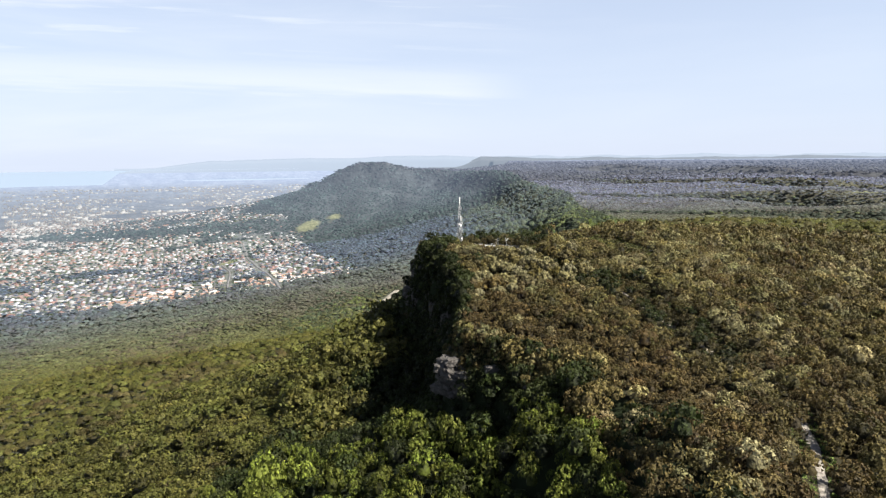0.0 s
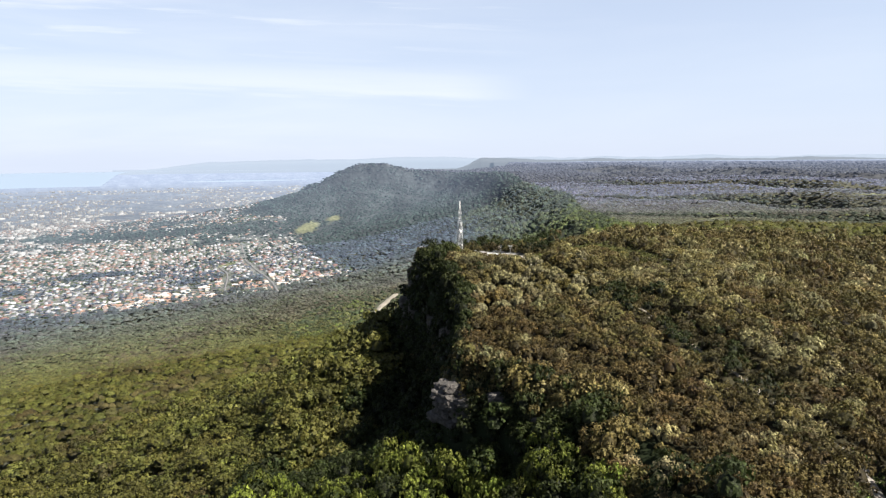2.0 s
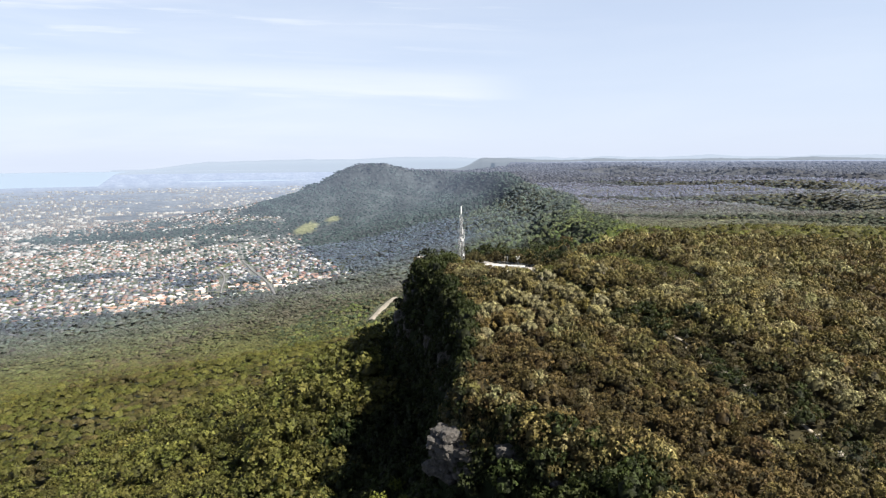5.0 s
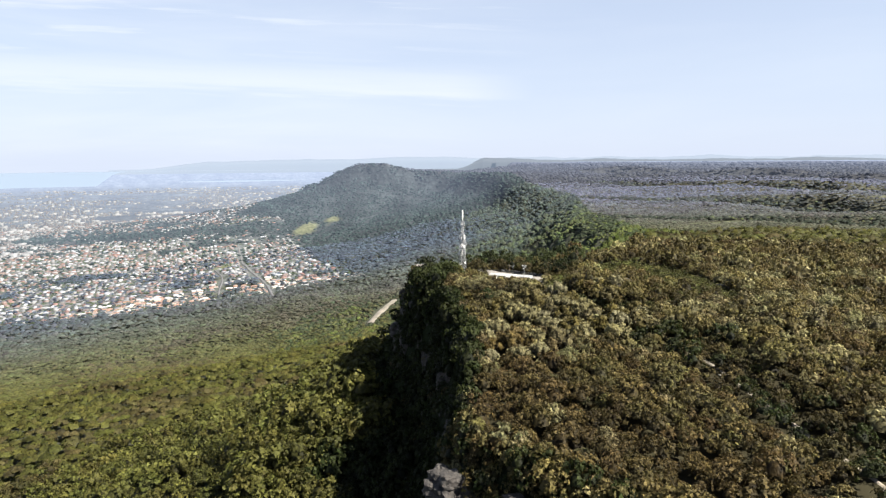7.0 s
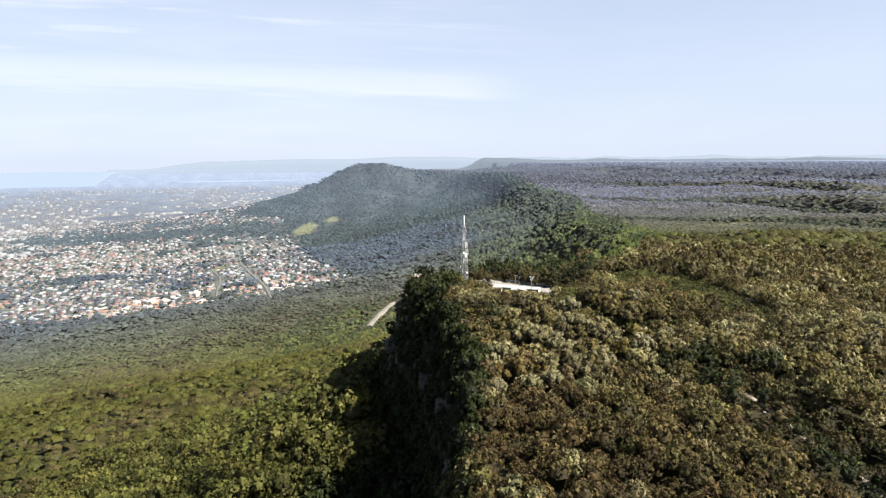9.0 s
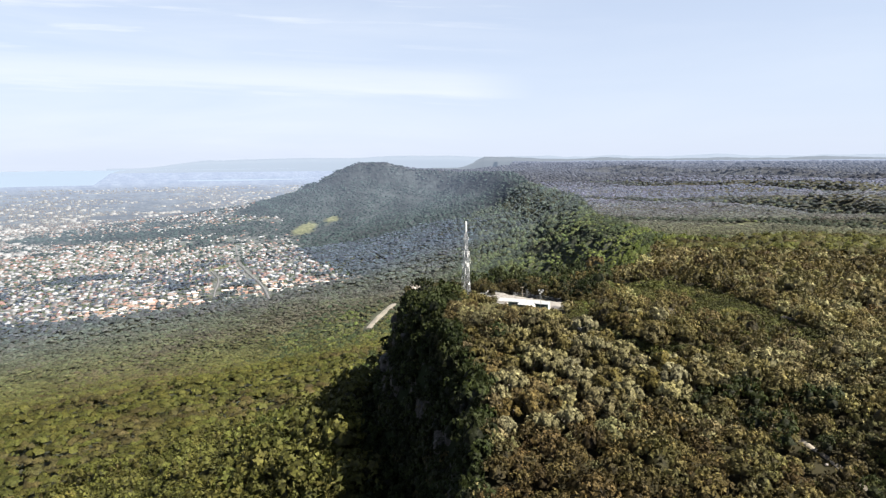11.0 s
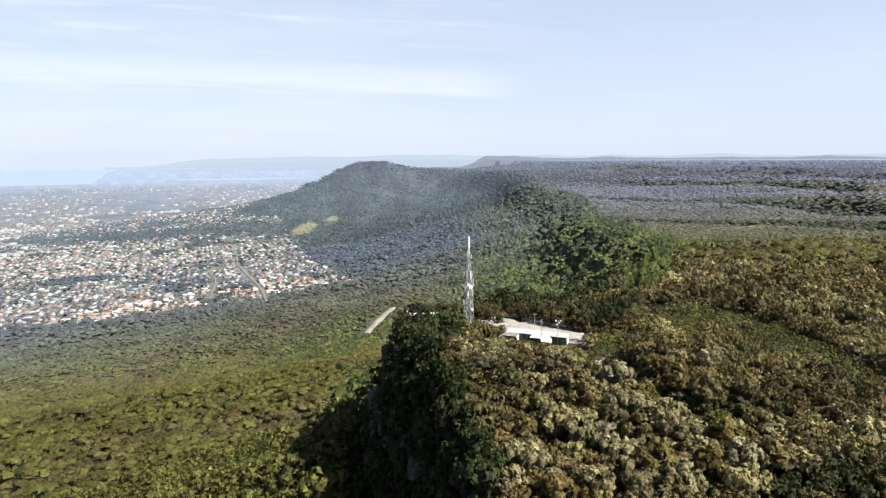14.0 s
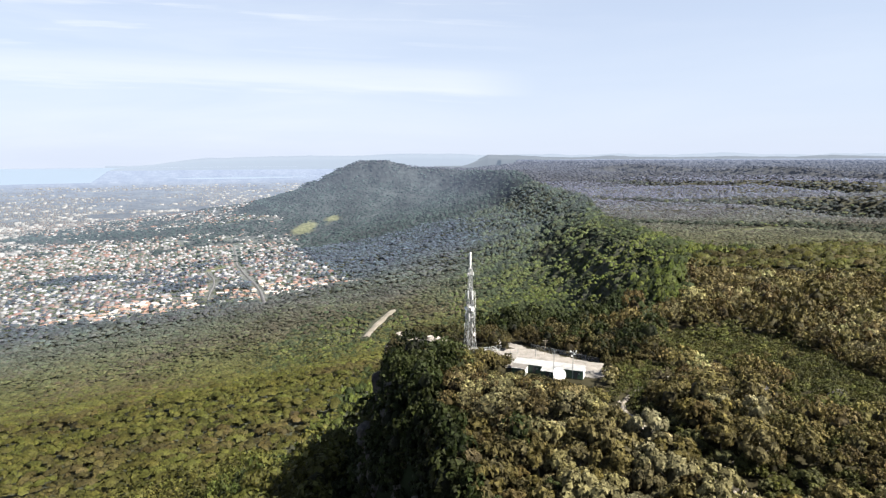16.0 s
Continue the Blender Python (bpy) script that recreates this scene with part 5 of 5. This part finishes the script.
# ---- mast ----
def radio_mast():
    root = tagged(new("radio_mast"), "tall galvanised lattice radio mast with white antennas", "mast")
    root.matrix_world = pose(0, 0, -1.4, 0, 0, 22)
    HT = 26.6
    def half(z):
        return 1.55 - 0.95 * (z / 19.0) if z < 19 else 0.6 - 0.12 * (z - 19) / (HT - 19)
    lv = [0, 3.0, 5.8, 8.4, 10.8, 13.0, 15.1, 17.1, 19.0, 20.6, 22.1, 23.6, 25.1, HT]
    co = ((-1, -1), (1, -1), (1, 1), (-1, 1))
    for p in co:
        bm = bmesh.new()
        for z0, z1 in zip(lv[:-1], lv[1:]):
            a, b = half(z0), half(z1)
            bar(bm, (p[0] * a, p[1] * a, z0), (p[0] * b, p[1] * b, z1 + 0.02), 0.16 if z0 < 19 else 0.11)
        part("leg", bm, M_GALV, root)
    for z0, z1 in zip(lv[:-1], lv[1:]):
        a, b = half(z0), half(z1)
        bm = bmesh.new()
        w = 0.075 if z0 < 19 else 0.055
        for k in range(4):
            p, q = co[k], co[(k + 1) % 4]
            bar(bm, (p[0] * a, p[1] * a, z0), (q[0] * b, q[1] * b, z1), w)
            bar(bm, (q[0] * a, q[1] * a, z0), (p[0] * b, p[1] * b, z1), w)
            bar(bm, (p[0] * b, p[1] * b, z1), (q[0] * b, q[1] * b, z1), w)
        part("bracing", bm, M_GALV, root)
    bm = bmesh.new()
    block(bm, -2.1, -2.1, 0.0, 2.1, 2.1, 0.35, 0.04)
    part("footing", bm, M_GRAVEL, root, "pale concrete footing")
    bm = bmesh.new()
    for x in (-0.25, 0.25):
        bar(bm, (x, 0.9, 0.3), (x, 0.35, HT), 0.05)
    for k in range(60):
        z = 0.6 + k * 0.43
        y = 0.9 - 0.55 * (z - 0.3) / (HT - 0.3)
        bar(bm, (-0.25, y, z), (0.25, y, z), 0.035)
    part("ladder", bm, M_GALV, root)
    for q in (-0.12, 0.05, 0.2):
        bm = bmesh.new()
        rod(bm, (q, -0.4, 0.3), (q * 0.6, -0.2, 19.0), 0.06, n=6)
        part("cable_run", bm, M_DARK, root, "black feeder cable")
    for z in (10.8, 15.1, 19.0, 24.4):
        bm = bmesh.new()
        r = half(z) + 0.35
        for a, b in (((-r, -r), (r, -r)), ((r, -r), (r, r)), ((r, r), (-r, r)), ((-r, r), (-r, -r))):
            bar(bm, (*a, z), (*b, z), 0.12)
            bar(bm, (*a, z + 0.9), (*b, z + 0.9), 0.05)
        part("platform", bm, M_GALV, root)
    bm = bmesh.new()
    rod(bm, (0, 0, HT - 0.4), (0, 0, HT + 0.6), 0.2)
    rod(bm, (0, 0, HT + 0.6), (0, 0, 31.4), 0.36, n=14)
    part("top_antenna", bm, M_WHITE, root, "white cylindrical top antenna")
    def panel(x, y, z, h, w=0.32):
        bm = bmesh.new()
        a = math.atan2(y, x)
        bmesh.ops.create_cube(bm, size=1.0, matrix=pose(x, y, z + h / 2, 0, 0, math.degrees(a)) @ Matrix.Diagonal((0.16, w, h, 1)))
        bmesh.ops.bevel(bm, geom=bm.edges[:], offset=0.03, segments=1, affect="EDGES")
        ant = part("panel_antenna", bm, M_WHITE, root, "white panel antenna")
        bm = bmesh.new()
        bar(bm, (x * 0.55, y * 0.55, z + h * 0.5), (x * 0.97, y * 0.97, z + h * 0.5), 0.08)
        part("bracket", bm, M_GALV, ant)
    for k, (z, h, r) in enumerate(((16.6, 2.6, 1.55), (16.6, 2.6, 1.5), (17.0, 2.2, 1.5), (16.8, 2.4, 1.5), (16.6, 2.6, 1.55), (17.0, 2.0, 1.5))):
        a = radians(60 * k + 38)
        panel(r * math.cos(a), r * math.sin(a), z, h, 0.42)
    for k in range(4):
        a = radians(90 * k + 60)
        panel(1.5 * math.cos(a), 1.5 * math.sin(a), 9.6, 2.6, 0.36)
    for k, (z, h) in enumerate(((12.2, 2.0), (12.6, 1.8), (14.9, 1.6), (19.6, 1.5), (7.0, 1.6))):
        a = radians(76 * k + 205)
        panel(1.75 * math.cos(a), 1.75 * math.sin(a), z, h, 0.34)
    for z, r in ((12.9, 1.75), (17.9, 1.5)):
        bm = bmesh.new()
        ring = [Vector((r * math.cos(radians(60 * j)), r * math.sin(radians(60 * j)), z)) for j in range(6)]
        for j in range(6):
            bar(bm, ring[j], ring[(j + 1) % 6], 0.09)
        part("headframe", bm, M_GALV, root, "galvanised antenna headframe")
    for k in range(3):
        a = radians(120 * k + 200)
        panel(1.0 * math.cos(a), 1.0 * math.sin(a), 23.8, 1.2, 0.3)
    for x, y, z, r, d in ((-1.6, -0.7, 13.9, 0.6, (-0.8, -0.7, 0)), (0.2, -1.4, 13.6, 0.75, (0.2, -1, 0)), (-0.5, -1.4, 14.6, 0.55, (-0.5, -1, 0)),
                          (1.4, -0.9, 14.3, 0.5, (1, -0.6, 0)), (0.9, -1.3, 5.4, 0.6, (0.5, -1, 0)), (1.5, 0.6, 11.6, 0.5, (1, 0.4, 0))):
        bm = bmesh.new()
        bowl(bm, r, r * 0.3, pose(x, y, z) @ look((0, 0, 0), d).to_3x3().to_4x4() @ pose(0, 0, 0, 180), 16, 4)
        dish = part("dish_antenna", bm, M_WHITE, root, "white dish antenna")
        bm = bmesh.new()
        bar(bm, (x * 0.6, y * 0.6, z), (x, y, z), 0.1)
        part("bracket", bm, M_GALV, dish)
    for x, y, z, h in ((1.75, 0.2, 9.0, 2.2), (1.6, -0.5, 12.0, 2.4), (-1.2, 0.8, 20.4, 1.8)):
        bm = bmesh.new()
        rod(bm, (x, y, z), (x, y, z + h), 0.04, n=6)
        bar(bm, (x * 0.45, y, z + 0.4), (x, y, z + 0.4), 0.05)
        part("whip_aerial", bm, M_GALV, root)


radio_mast()


# ---- rocks ----
M_PALE = noisy("bleached_sandstone", (0.09, 0.073, 0.062), (0.31, 0.28, 0.25), 1.1, 0.9, 0.9)


def rock_mesh(name, seed, squash, mat, sub=3, strata=0.0):
    bm = bmesh.new()
    bmesh.ops.create_icosphere(bm, subdivisions=sub, radius=1.0)
    o = Vector((seed * 3.7, seed * 1.3, seed * 2.1))
    for v in bm.verts:
        c = v.co.copy()
        # chop towards a rough block
        k = max(abs(c.x), abs(c.y), abs(c.z))
        c = c.lerp(c / k, 0.55)
        c *= 1 + 0.34 * noise.noise(c * 1.3 + o) + 0.18 * noise.noise(c * 3.4 + o)
        if strata:
            c.x, c.y = (q * (1 + strata * math.sin(9 * c.z + 2 * noise.noise(c + o))) for q in (c.x, c.y))
        v.co = Vector((c.x, c.y, c.z * squash))
    me = bpy.data.meshes.new(name)
    bm.to_mesh(me)
    bm.free()
    me.materials.append(mat)
    return me


def rocks():
    r = random.Random(5)
    pale = [rock_mesh("boulder", k, 0.6, M_PALE, 2) for k in range(5)]
    def put(x, y, w, label, group, meshes, sink=0.3, squash=1.0):
        ob = new("boulder", r.choice(meshes))
        ob.matrix_world = pose(x, y, ground_z(x, y) + w * (0.6 * squash - sink), r.uniform(-12, 12), r.uniform(-12, 12), r.uniform(0, 360)) @ Matrix.Diagonal((w, w * r.uniform(0.7, 1.2), w * squash, 1))
        tagged(ob, label, "boulder", group)
    for cx, cy, rx, ry, n in ((-11, 11, 3.6, 3.6, 34), (-19.5, 10, 4.2, 2.8, 32), (-26, 9, 1.6, 1.2, 6)):
        for k in range(n):
            a, q = r.uniform(0, 2 * math.pi), r.random() ** 0.5
            put(cx + rx * q * math.cos(a), cy + ry * q * math.sin(a), r.uniform(0.4, 1.25), "bleached pale sandstone boulder on the summit", "summit boulders", pale, -0.2 - 0.7 * (1 - q))
    for x, y, w in ((-6.0, 3.4, 0.9), (-5.3, 2.2, 0.6), (-6.8, 4.2, 0.7), (-19, -8, 1.6), (-20, 3, 1.2)):
        put(x, y, w, "pale sandstone boulder beside the mast fence", "summit boulders", pale, -0.1)
    grey = [rock_mesh("rock_slab", k + 20, 0.45, M_ROCK, 3) for k in range(3)]
    for x, y, w in ((67.3, -45.7, 3.4), (70.5, -43, 2.4), (64.5, -47.5, 1.8), (106, -52, 2.4), (88, -46, 2.5), (93, -60, 2.0), (-12, -56, 2.6), (-22, -25, 3.4), (-22.5, -30, 2.6)):
        ob = new("rock_slab", r.choice(grey))
        ob.matrix_world = pose(x, y, ground_z(x, y) + 0.12 * w, r.uniform(-8, 8), r.uniform(-8, 8), r.uniform(0, 360)) @ Matrix.Diagonal((w, w * 0.8, w, 1))
        tagged(ob, "weathered grey-brown sandstone slab among heath", "rock", "rock slabs")
    small = [rock_mesh("track_stone", k + 40, 0.6, M_PALE, 1) for k in range(4)]
    line = [Vector(p) for p in TRACK]
    for k in range(150):
        i = r.randrange(len(line) - 1)
        p = line[i].lerp(line[i + 1], r.random())
        x, y, w = p.x + r.uniform(-1.6, 1.6), p.y + r.uniform(-1.6, 1.6), r.uniform(0.12, 0.42) * (1.5 if p.y < -150 else 1.0)
        ob = new("track_stone", r.choice(small))
        ob.matrix_world = pose(x, y, ground_z(x, y) + 0.20, 0, 0, r.uniform(0, 360)) @ Matrix.Diagonal((w, w, w, 1))
        tagged(ob, "pale loose stone on a sandy track", "stone", "stones on the track")
    # the cliff under the brow, block upon block
    cliff = tagged(new("cliff"), "shaded sandstone cliff of stacked weathered blocks", "cliff", kind="structure")
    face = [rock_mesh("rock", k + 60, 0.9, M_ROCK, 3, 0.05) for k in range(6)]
    for k, b in enumerate(BROW_PTS):
        if not (-205 < b[1] < 16 and b[0] < 25):
            continue
        nx, ny = BROW_PTS[k + 1][0] - BROW_PTS[k - 1][0], BROW_PTS[k + 1][1] - BROW_PTS[k - 1][1]
        l = math.hypot(nx, ny)
        ox, oy = -ny / l, nx / l
        for j in range(6):
            t, dn = r.uniform(-9, 9), r.uniform(9, 33)
            out = -2.5 + dn * 0.36
            x, y = b[0] + ox * out + nx / l * t, b[1] + oy * out + ny / l * t
            ob = new("rock", r.choice(face))
            w = r.uniform(1.8, 3.8)
            ob.parent = cliff
            ob.matrix_world = pose(x, y, b[2] - dn, r.uniform(-6, 6), r.uniform(-6, 6), r.uniform(0, 360)) @ Matrix.Diagonal((w, w, w * r.uniform(1.0, 2.0), 1))
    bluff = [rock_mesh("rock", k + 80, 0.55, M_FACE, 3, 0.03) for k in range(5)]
    for course in range(5):
        for k in range(5):
            if course == 4 and k in (0, 4):
                continue
            a = (k - 2.0) * 3.4 + (course % 2) * 1.6 + r.uniform(-0.9, 0.9)
            w = r.uniform(1.6, 3.3)
            ob = new("rock", r.choice(bluff))
            ob.parent = cliff
            ob.matrix_world = pose(-5.5 + 0.66 * a, -159.0 - 0.55 * a - 0.5 * course + 2.4 * (course == 4) + r.uniform(-0.8, 0.8), -37.2 + 2.9 * course + r.uniform(-0.6, 0.6), r.uniform(-9, 9), r.uniform(-9, 9), r.uniform(-35, 35) - 40) @ Matrix.Diagonal((w, w * 0.9, w * r.uniform(0.95, 1.25), 1))
    for x, y, z, w in ((9, -172, -24, 2.6), (13, -174, -26, 2.2), (21, -184, -26, 2.0)):
        ob = new("rock", r.choice(bluff))
        ob.parent = cliff
        ob.matrix_world = pose(x, y, z, 0, 0, r.uniform(0, 360)) @ Matrix.Diagonal((w, w, w * 1.3, 1))


rocks()


# ---- single trees ----
def tree_kind(name, kind, seed, puffs, leaves, leaf, label):
    """One tree with a bent trunk, limbs that reach into the clumps, and a crown."""
    r = np.random.default_rng(seed)
    colour, (R, Hc, T) = KIND_COLOUR[kind], KIND_SIZE[kind]
    V, F, shade = crown(r, puffs, leaves, leaf)
    root = tagged(new(name), label, "tree" if T > 1 else "shrub", group="trees on the summit ridge")
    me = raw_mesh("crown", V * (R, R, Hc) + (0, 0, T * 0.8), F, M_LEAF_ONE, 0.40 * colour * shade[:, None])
    ob = new("crown", me)
    ob.parent = root
    bm = bmesh.new()
    top = Vector((r.uniform(-0.4, 0.4), r.uniform(-0.4, 0.4), T * 0.8 + 0.25 * Hc))
    rod(bm, (0, 0, -0.4), top * 0.5, 0.17, 0.13, 7)
    rod(bm, top * 0.5, top, 0.13, 0.09, 7)
    for k in range(5):
        a = 2 * math.pi * k / 5 + r.uniform(-0.4, 0.4)
        rod(bm, top * r.uniform(0.6, 0.95), (0.65 * R * math.cos(a), 0.65 * R * math.sin(a), T * 0.8 + Hc * r.uniform(0.3, 0.6)), 0.07, 0.03, 5)
    part("trunk", bm, M_BARK, root, "grey bark trunk and limbs")
    return root


PROTO = ([tree_kind("gum_tree", 0, 100 + k, 20, 20, 0.125, "olive-green eucalypt with a clumped rounded crown") for k in range(4)],
         [tree_kind("gum_tree", 1, 110 + k, 18, 20, 0.125, "brownish eucalypt with a dense clumped crown") for k in range(3)],
         [tree_kind("gum_tree", 2, 120 + k, 20, 20, 0.12, "pale flowering eucalypt with creamy leaf tips") for k in range(3)],
         [tree_kind("heath_shrub", 3, 130 + k, 14, 18, 0.15, "low olive-green heath shrub") for k in range(2)],
         [tree_kind("tea_tree", 9, 140 + k, 16, 18, 0.14, "brown-green tea-tree on the summit rim") for k in range(2)])


def single_trees():
    x, y, d = (a[ONE] for a in X0)
    z, s, inn = land(x, y)
    ok = ~clear_of_trees(x, y, s, inn)
    x, y, z, s, inn, d = (a[ok] for a in (x, y, z, s, inn, d))
    k = choose_kind(x, y, s, inn, d)
    used = set()
    for j in range(min(len(x), 330)):
        group = PROTO[{0: 0, 1: 1, 2: 2, 3: 3, 5: 4, 9: 4, 10: 3, 11: 2}.get(int(k[j]), 0)]
        ob = group[int(rng.integers(0, len(group)))]
        f = rng.uniform(0.75, 1.3)
        m = pose(x[j], y[j], z[j], 0, 0, rng.uniform(0, 360)) @ Matrix.Diagonal((f, f, f * rng.uniform(0.85, 1.15), 1))
        if ob.name in used:
            copy_thing(ob, m)
        else:
            used.add(ob.name)
            ob.matrix_basis = m
    for g in PROTO:
        for ob in g:
            if ob.name not in used:
                for o in (*ob.children_recursive, ob):
                    bpy.data.objects.remove(o)


single_trees()


# ---- single houses at the suburb's edge ----
def house_kind(w, l, h, r, roof_mat, wall_mat, label):
    """A hipped-roof house with eaves, a door and windows along its long side."""
    root = tagged(new("house"), label, "house", group="houses at the forest's edge")
    bm = bmesh.new()
    block(bm, -w, -l, -1.5, w, l, h)
    wall = part("wall", bm, wall_mat, root)
    bm = bmesh.new()
    e = 0.6
    vs = [bm.verts.new(p) for p in ((-w - e, -l - e, h), (w + e, -l - e, h), (w + e, l + e, h), (-w - e, l + e, h), (0, -l * 0.5, h + r), (0, l * 0.5, h + r),
                                    (-w - e, -l - e, h - 0.25), (w + e, -l - e, h - 0.25), (w + e, l + e, h - 0.25), (-w - e, l + e, h - 0.25))]
    for f in ((0, 1, 4), (1, 2, 5, 4), (2, 3, 5), (3, 0, 4, 5), (6, 7, 1, 0), (7, 8, 2, 1), (8, 9, 3, 2), (9, 6, 0, 3), (9, 8, 7, 6)):
        bm.faces.new([vs[i] for i in f])
    part("roof", bm, roof_mat, root)
    for k in (-0.5, 0.5):
        bm = bmesh.new()
        block(bm, -w - 0.04, l * k - 0.9, 1.0, -w - 0.003, l * k + 0.9, 2.2)
        part("window", bm, M_DARK, wall)
    return root


def single_houses():
    tile = [noisy("roof_" + n, tuple(0.75 * v for v in c), c, 0.5, 0.8, 0.2) for n, c in
            (("terracotta", (0.20, 0.125, 0.10)), ("brown", (0.17, 0.13, 0.115)), ("grey", (0.27, 0.27, 0.27)), ("white", (0.38, 0.38, 0.38)), ("slate", (0.12, 0.12, 0.13)))]
    brick, cream = noisy("brick_wall", (0.26, 0.15, 0.11), (0.36, 0.23, 0.17), 0.8, 0.9, 0.1), noisy("cream_wall", (0.30, 0.275, 0.235), (0.40, 0.37, 0.32), 0.5, 0.9, 0.1)
    kinds = [house_kind(6.2, 9.0, 3.2, 2.4, tile[0], brick, "brick house with a terracotta hipped roof"),
             house_kind(5.4, 8.0, 3.0, 2.0, tile[1], cream, "cream house with a brown hipped roof"),
             house_kind(6.6, 10.0, 5.2, 2.2, tile[2], cream, "two-storey cream house with a grey roof"),
             house_kind(5.8, 9.5, 3.2, 1.6, tile[3], brick, "brick house with a low white roof"),
             house_kind(6.0, 8.5, 3.4, 2.2, tile[4], brick, "brick house with a dark slate-grey roof"),
             house_kind(5.0, 7.5, 3.0, 2.2, tile[0], cream, "small cream house with a terracotta roof")]
    r = random.Random(9)
    for k, (x, y, z, a) in enumerate(HOUSE_SPOTS):
        p = draw_in(np.array(x), np.array(y), np.array(z))
        m = pose(float(p[0]), float(p[1]), float(p[2]) + 0.5, 0, 0, a)
        if k < len(kinds):
            kinds[k].matrix_basis = m
        else:
            copy_thing(r.choice(kinds), m)


single_houses()


def dead_branch(x, y, length, turn, label):
    root = tagged(new("dead_branch"), label, "branch", group="dead branches")
    root.matrix_world = pose(x, y, ground_z(x, y) + 0.45, 0, 0, turn)
    bm = bmesh.new()
    p = Vector((0, 0, 0.1))
    for k in range(6):
        a = 0.35 * k
        q = p + Vector((math.cos(a), math.sin(a) * 0.6, 0.16 if k < 3 else -0.12)) * (length / 6)
        rod(bm, p, q, 0.16 - 0.02 * k, 0.14 - 0.02 * k, 7)
        p = q
    part("limb", bm, M_PALE, root, "sun-bleached limb")


dead_branch(50, -75, 4.0, 20, "curved sun-bleached dead branch lying on heath")
dead_branch(82, -60, 3.0, 120, "grey dead branch among shrubs")
dead_branch(90, -205, 5.0, 60, "bare grey dead limb among gums")
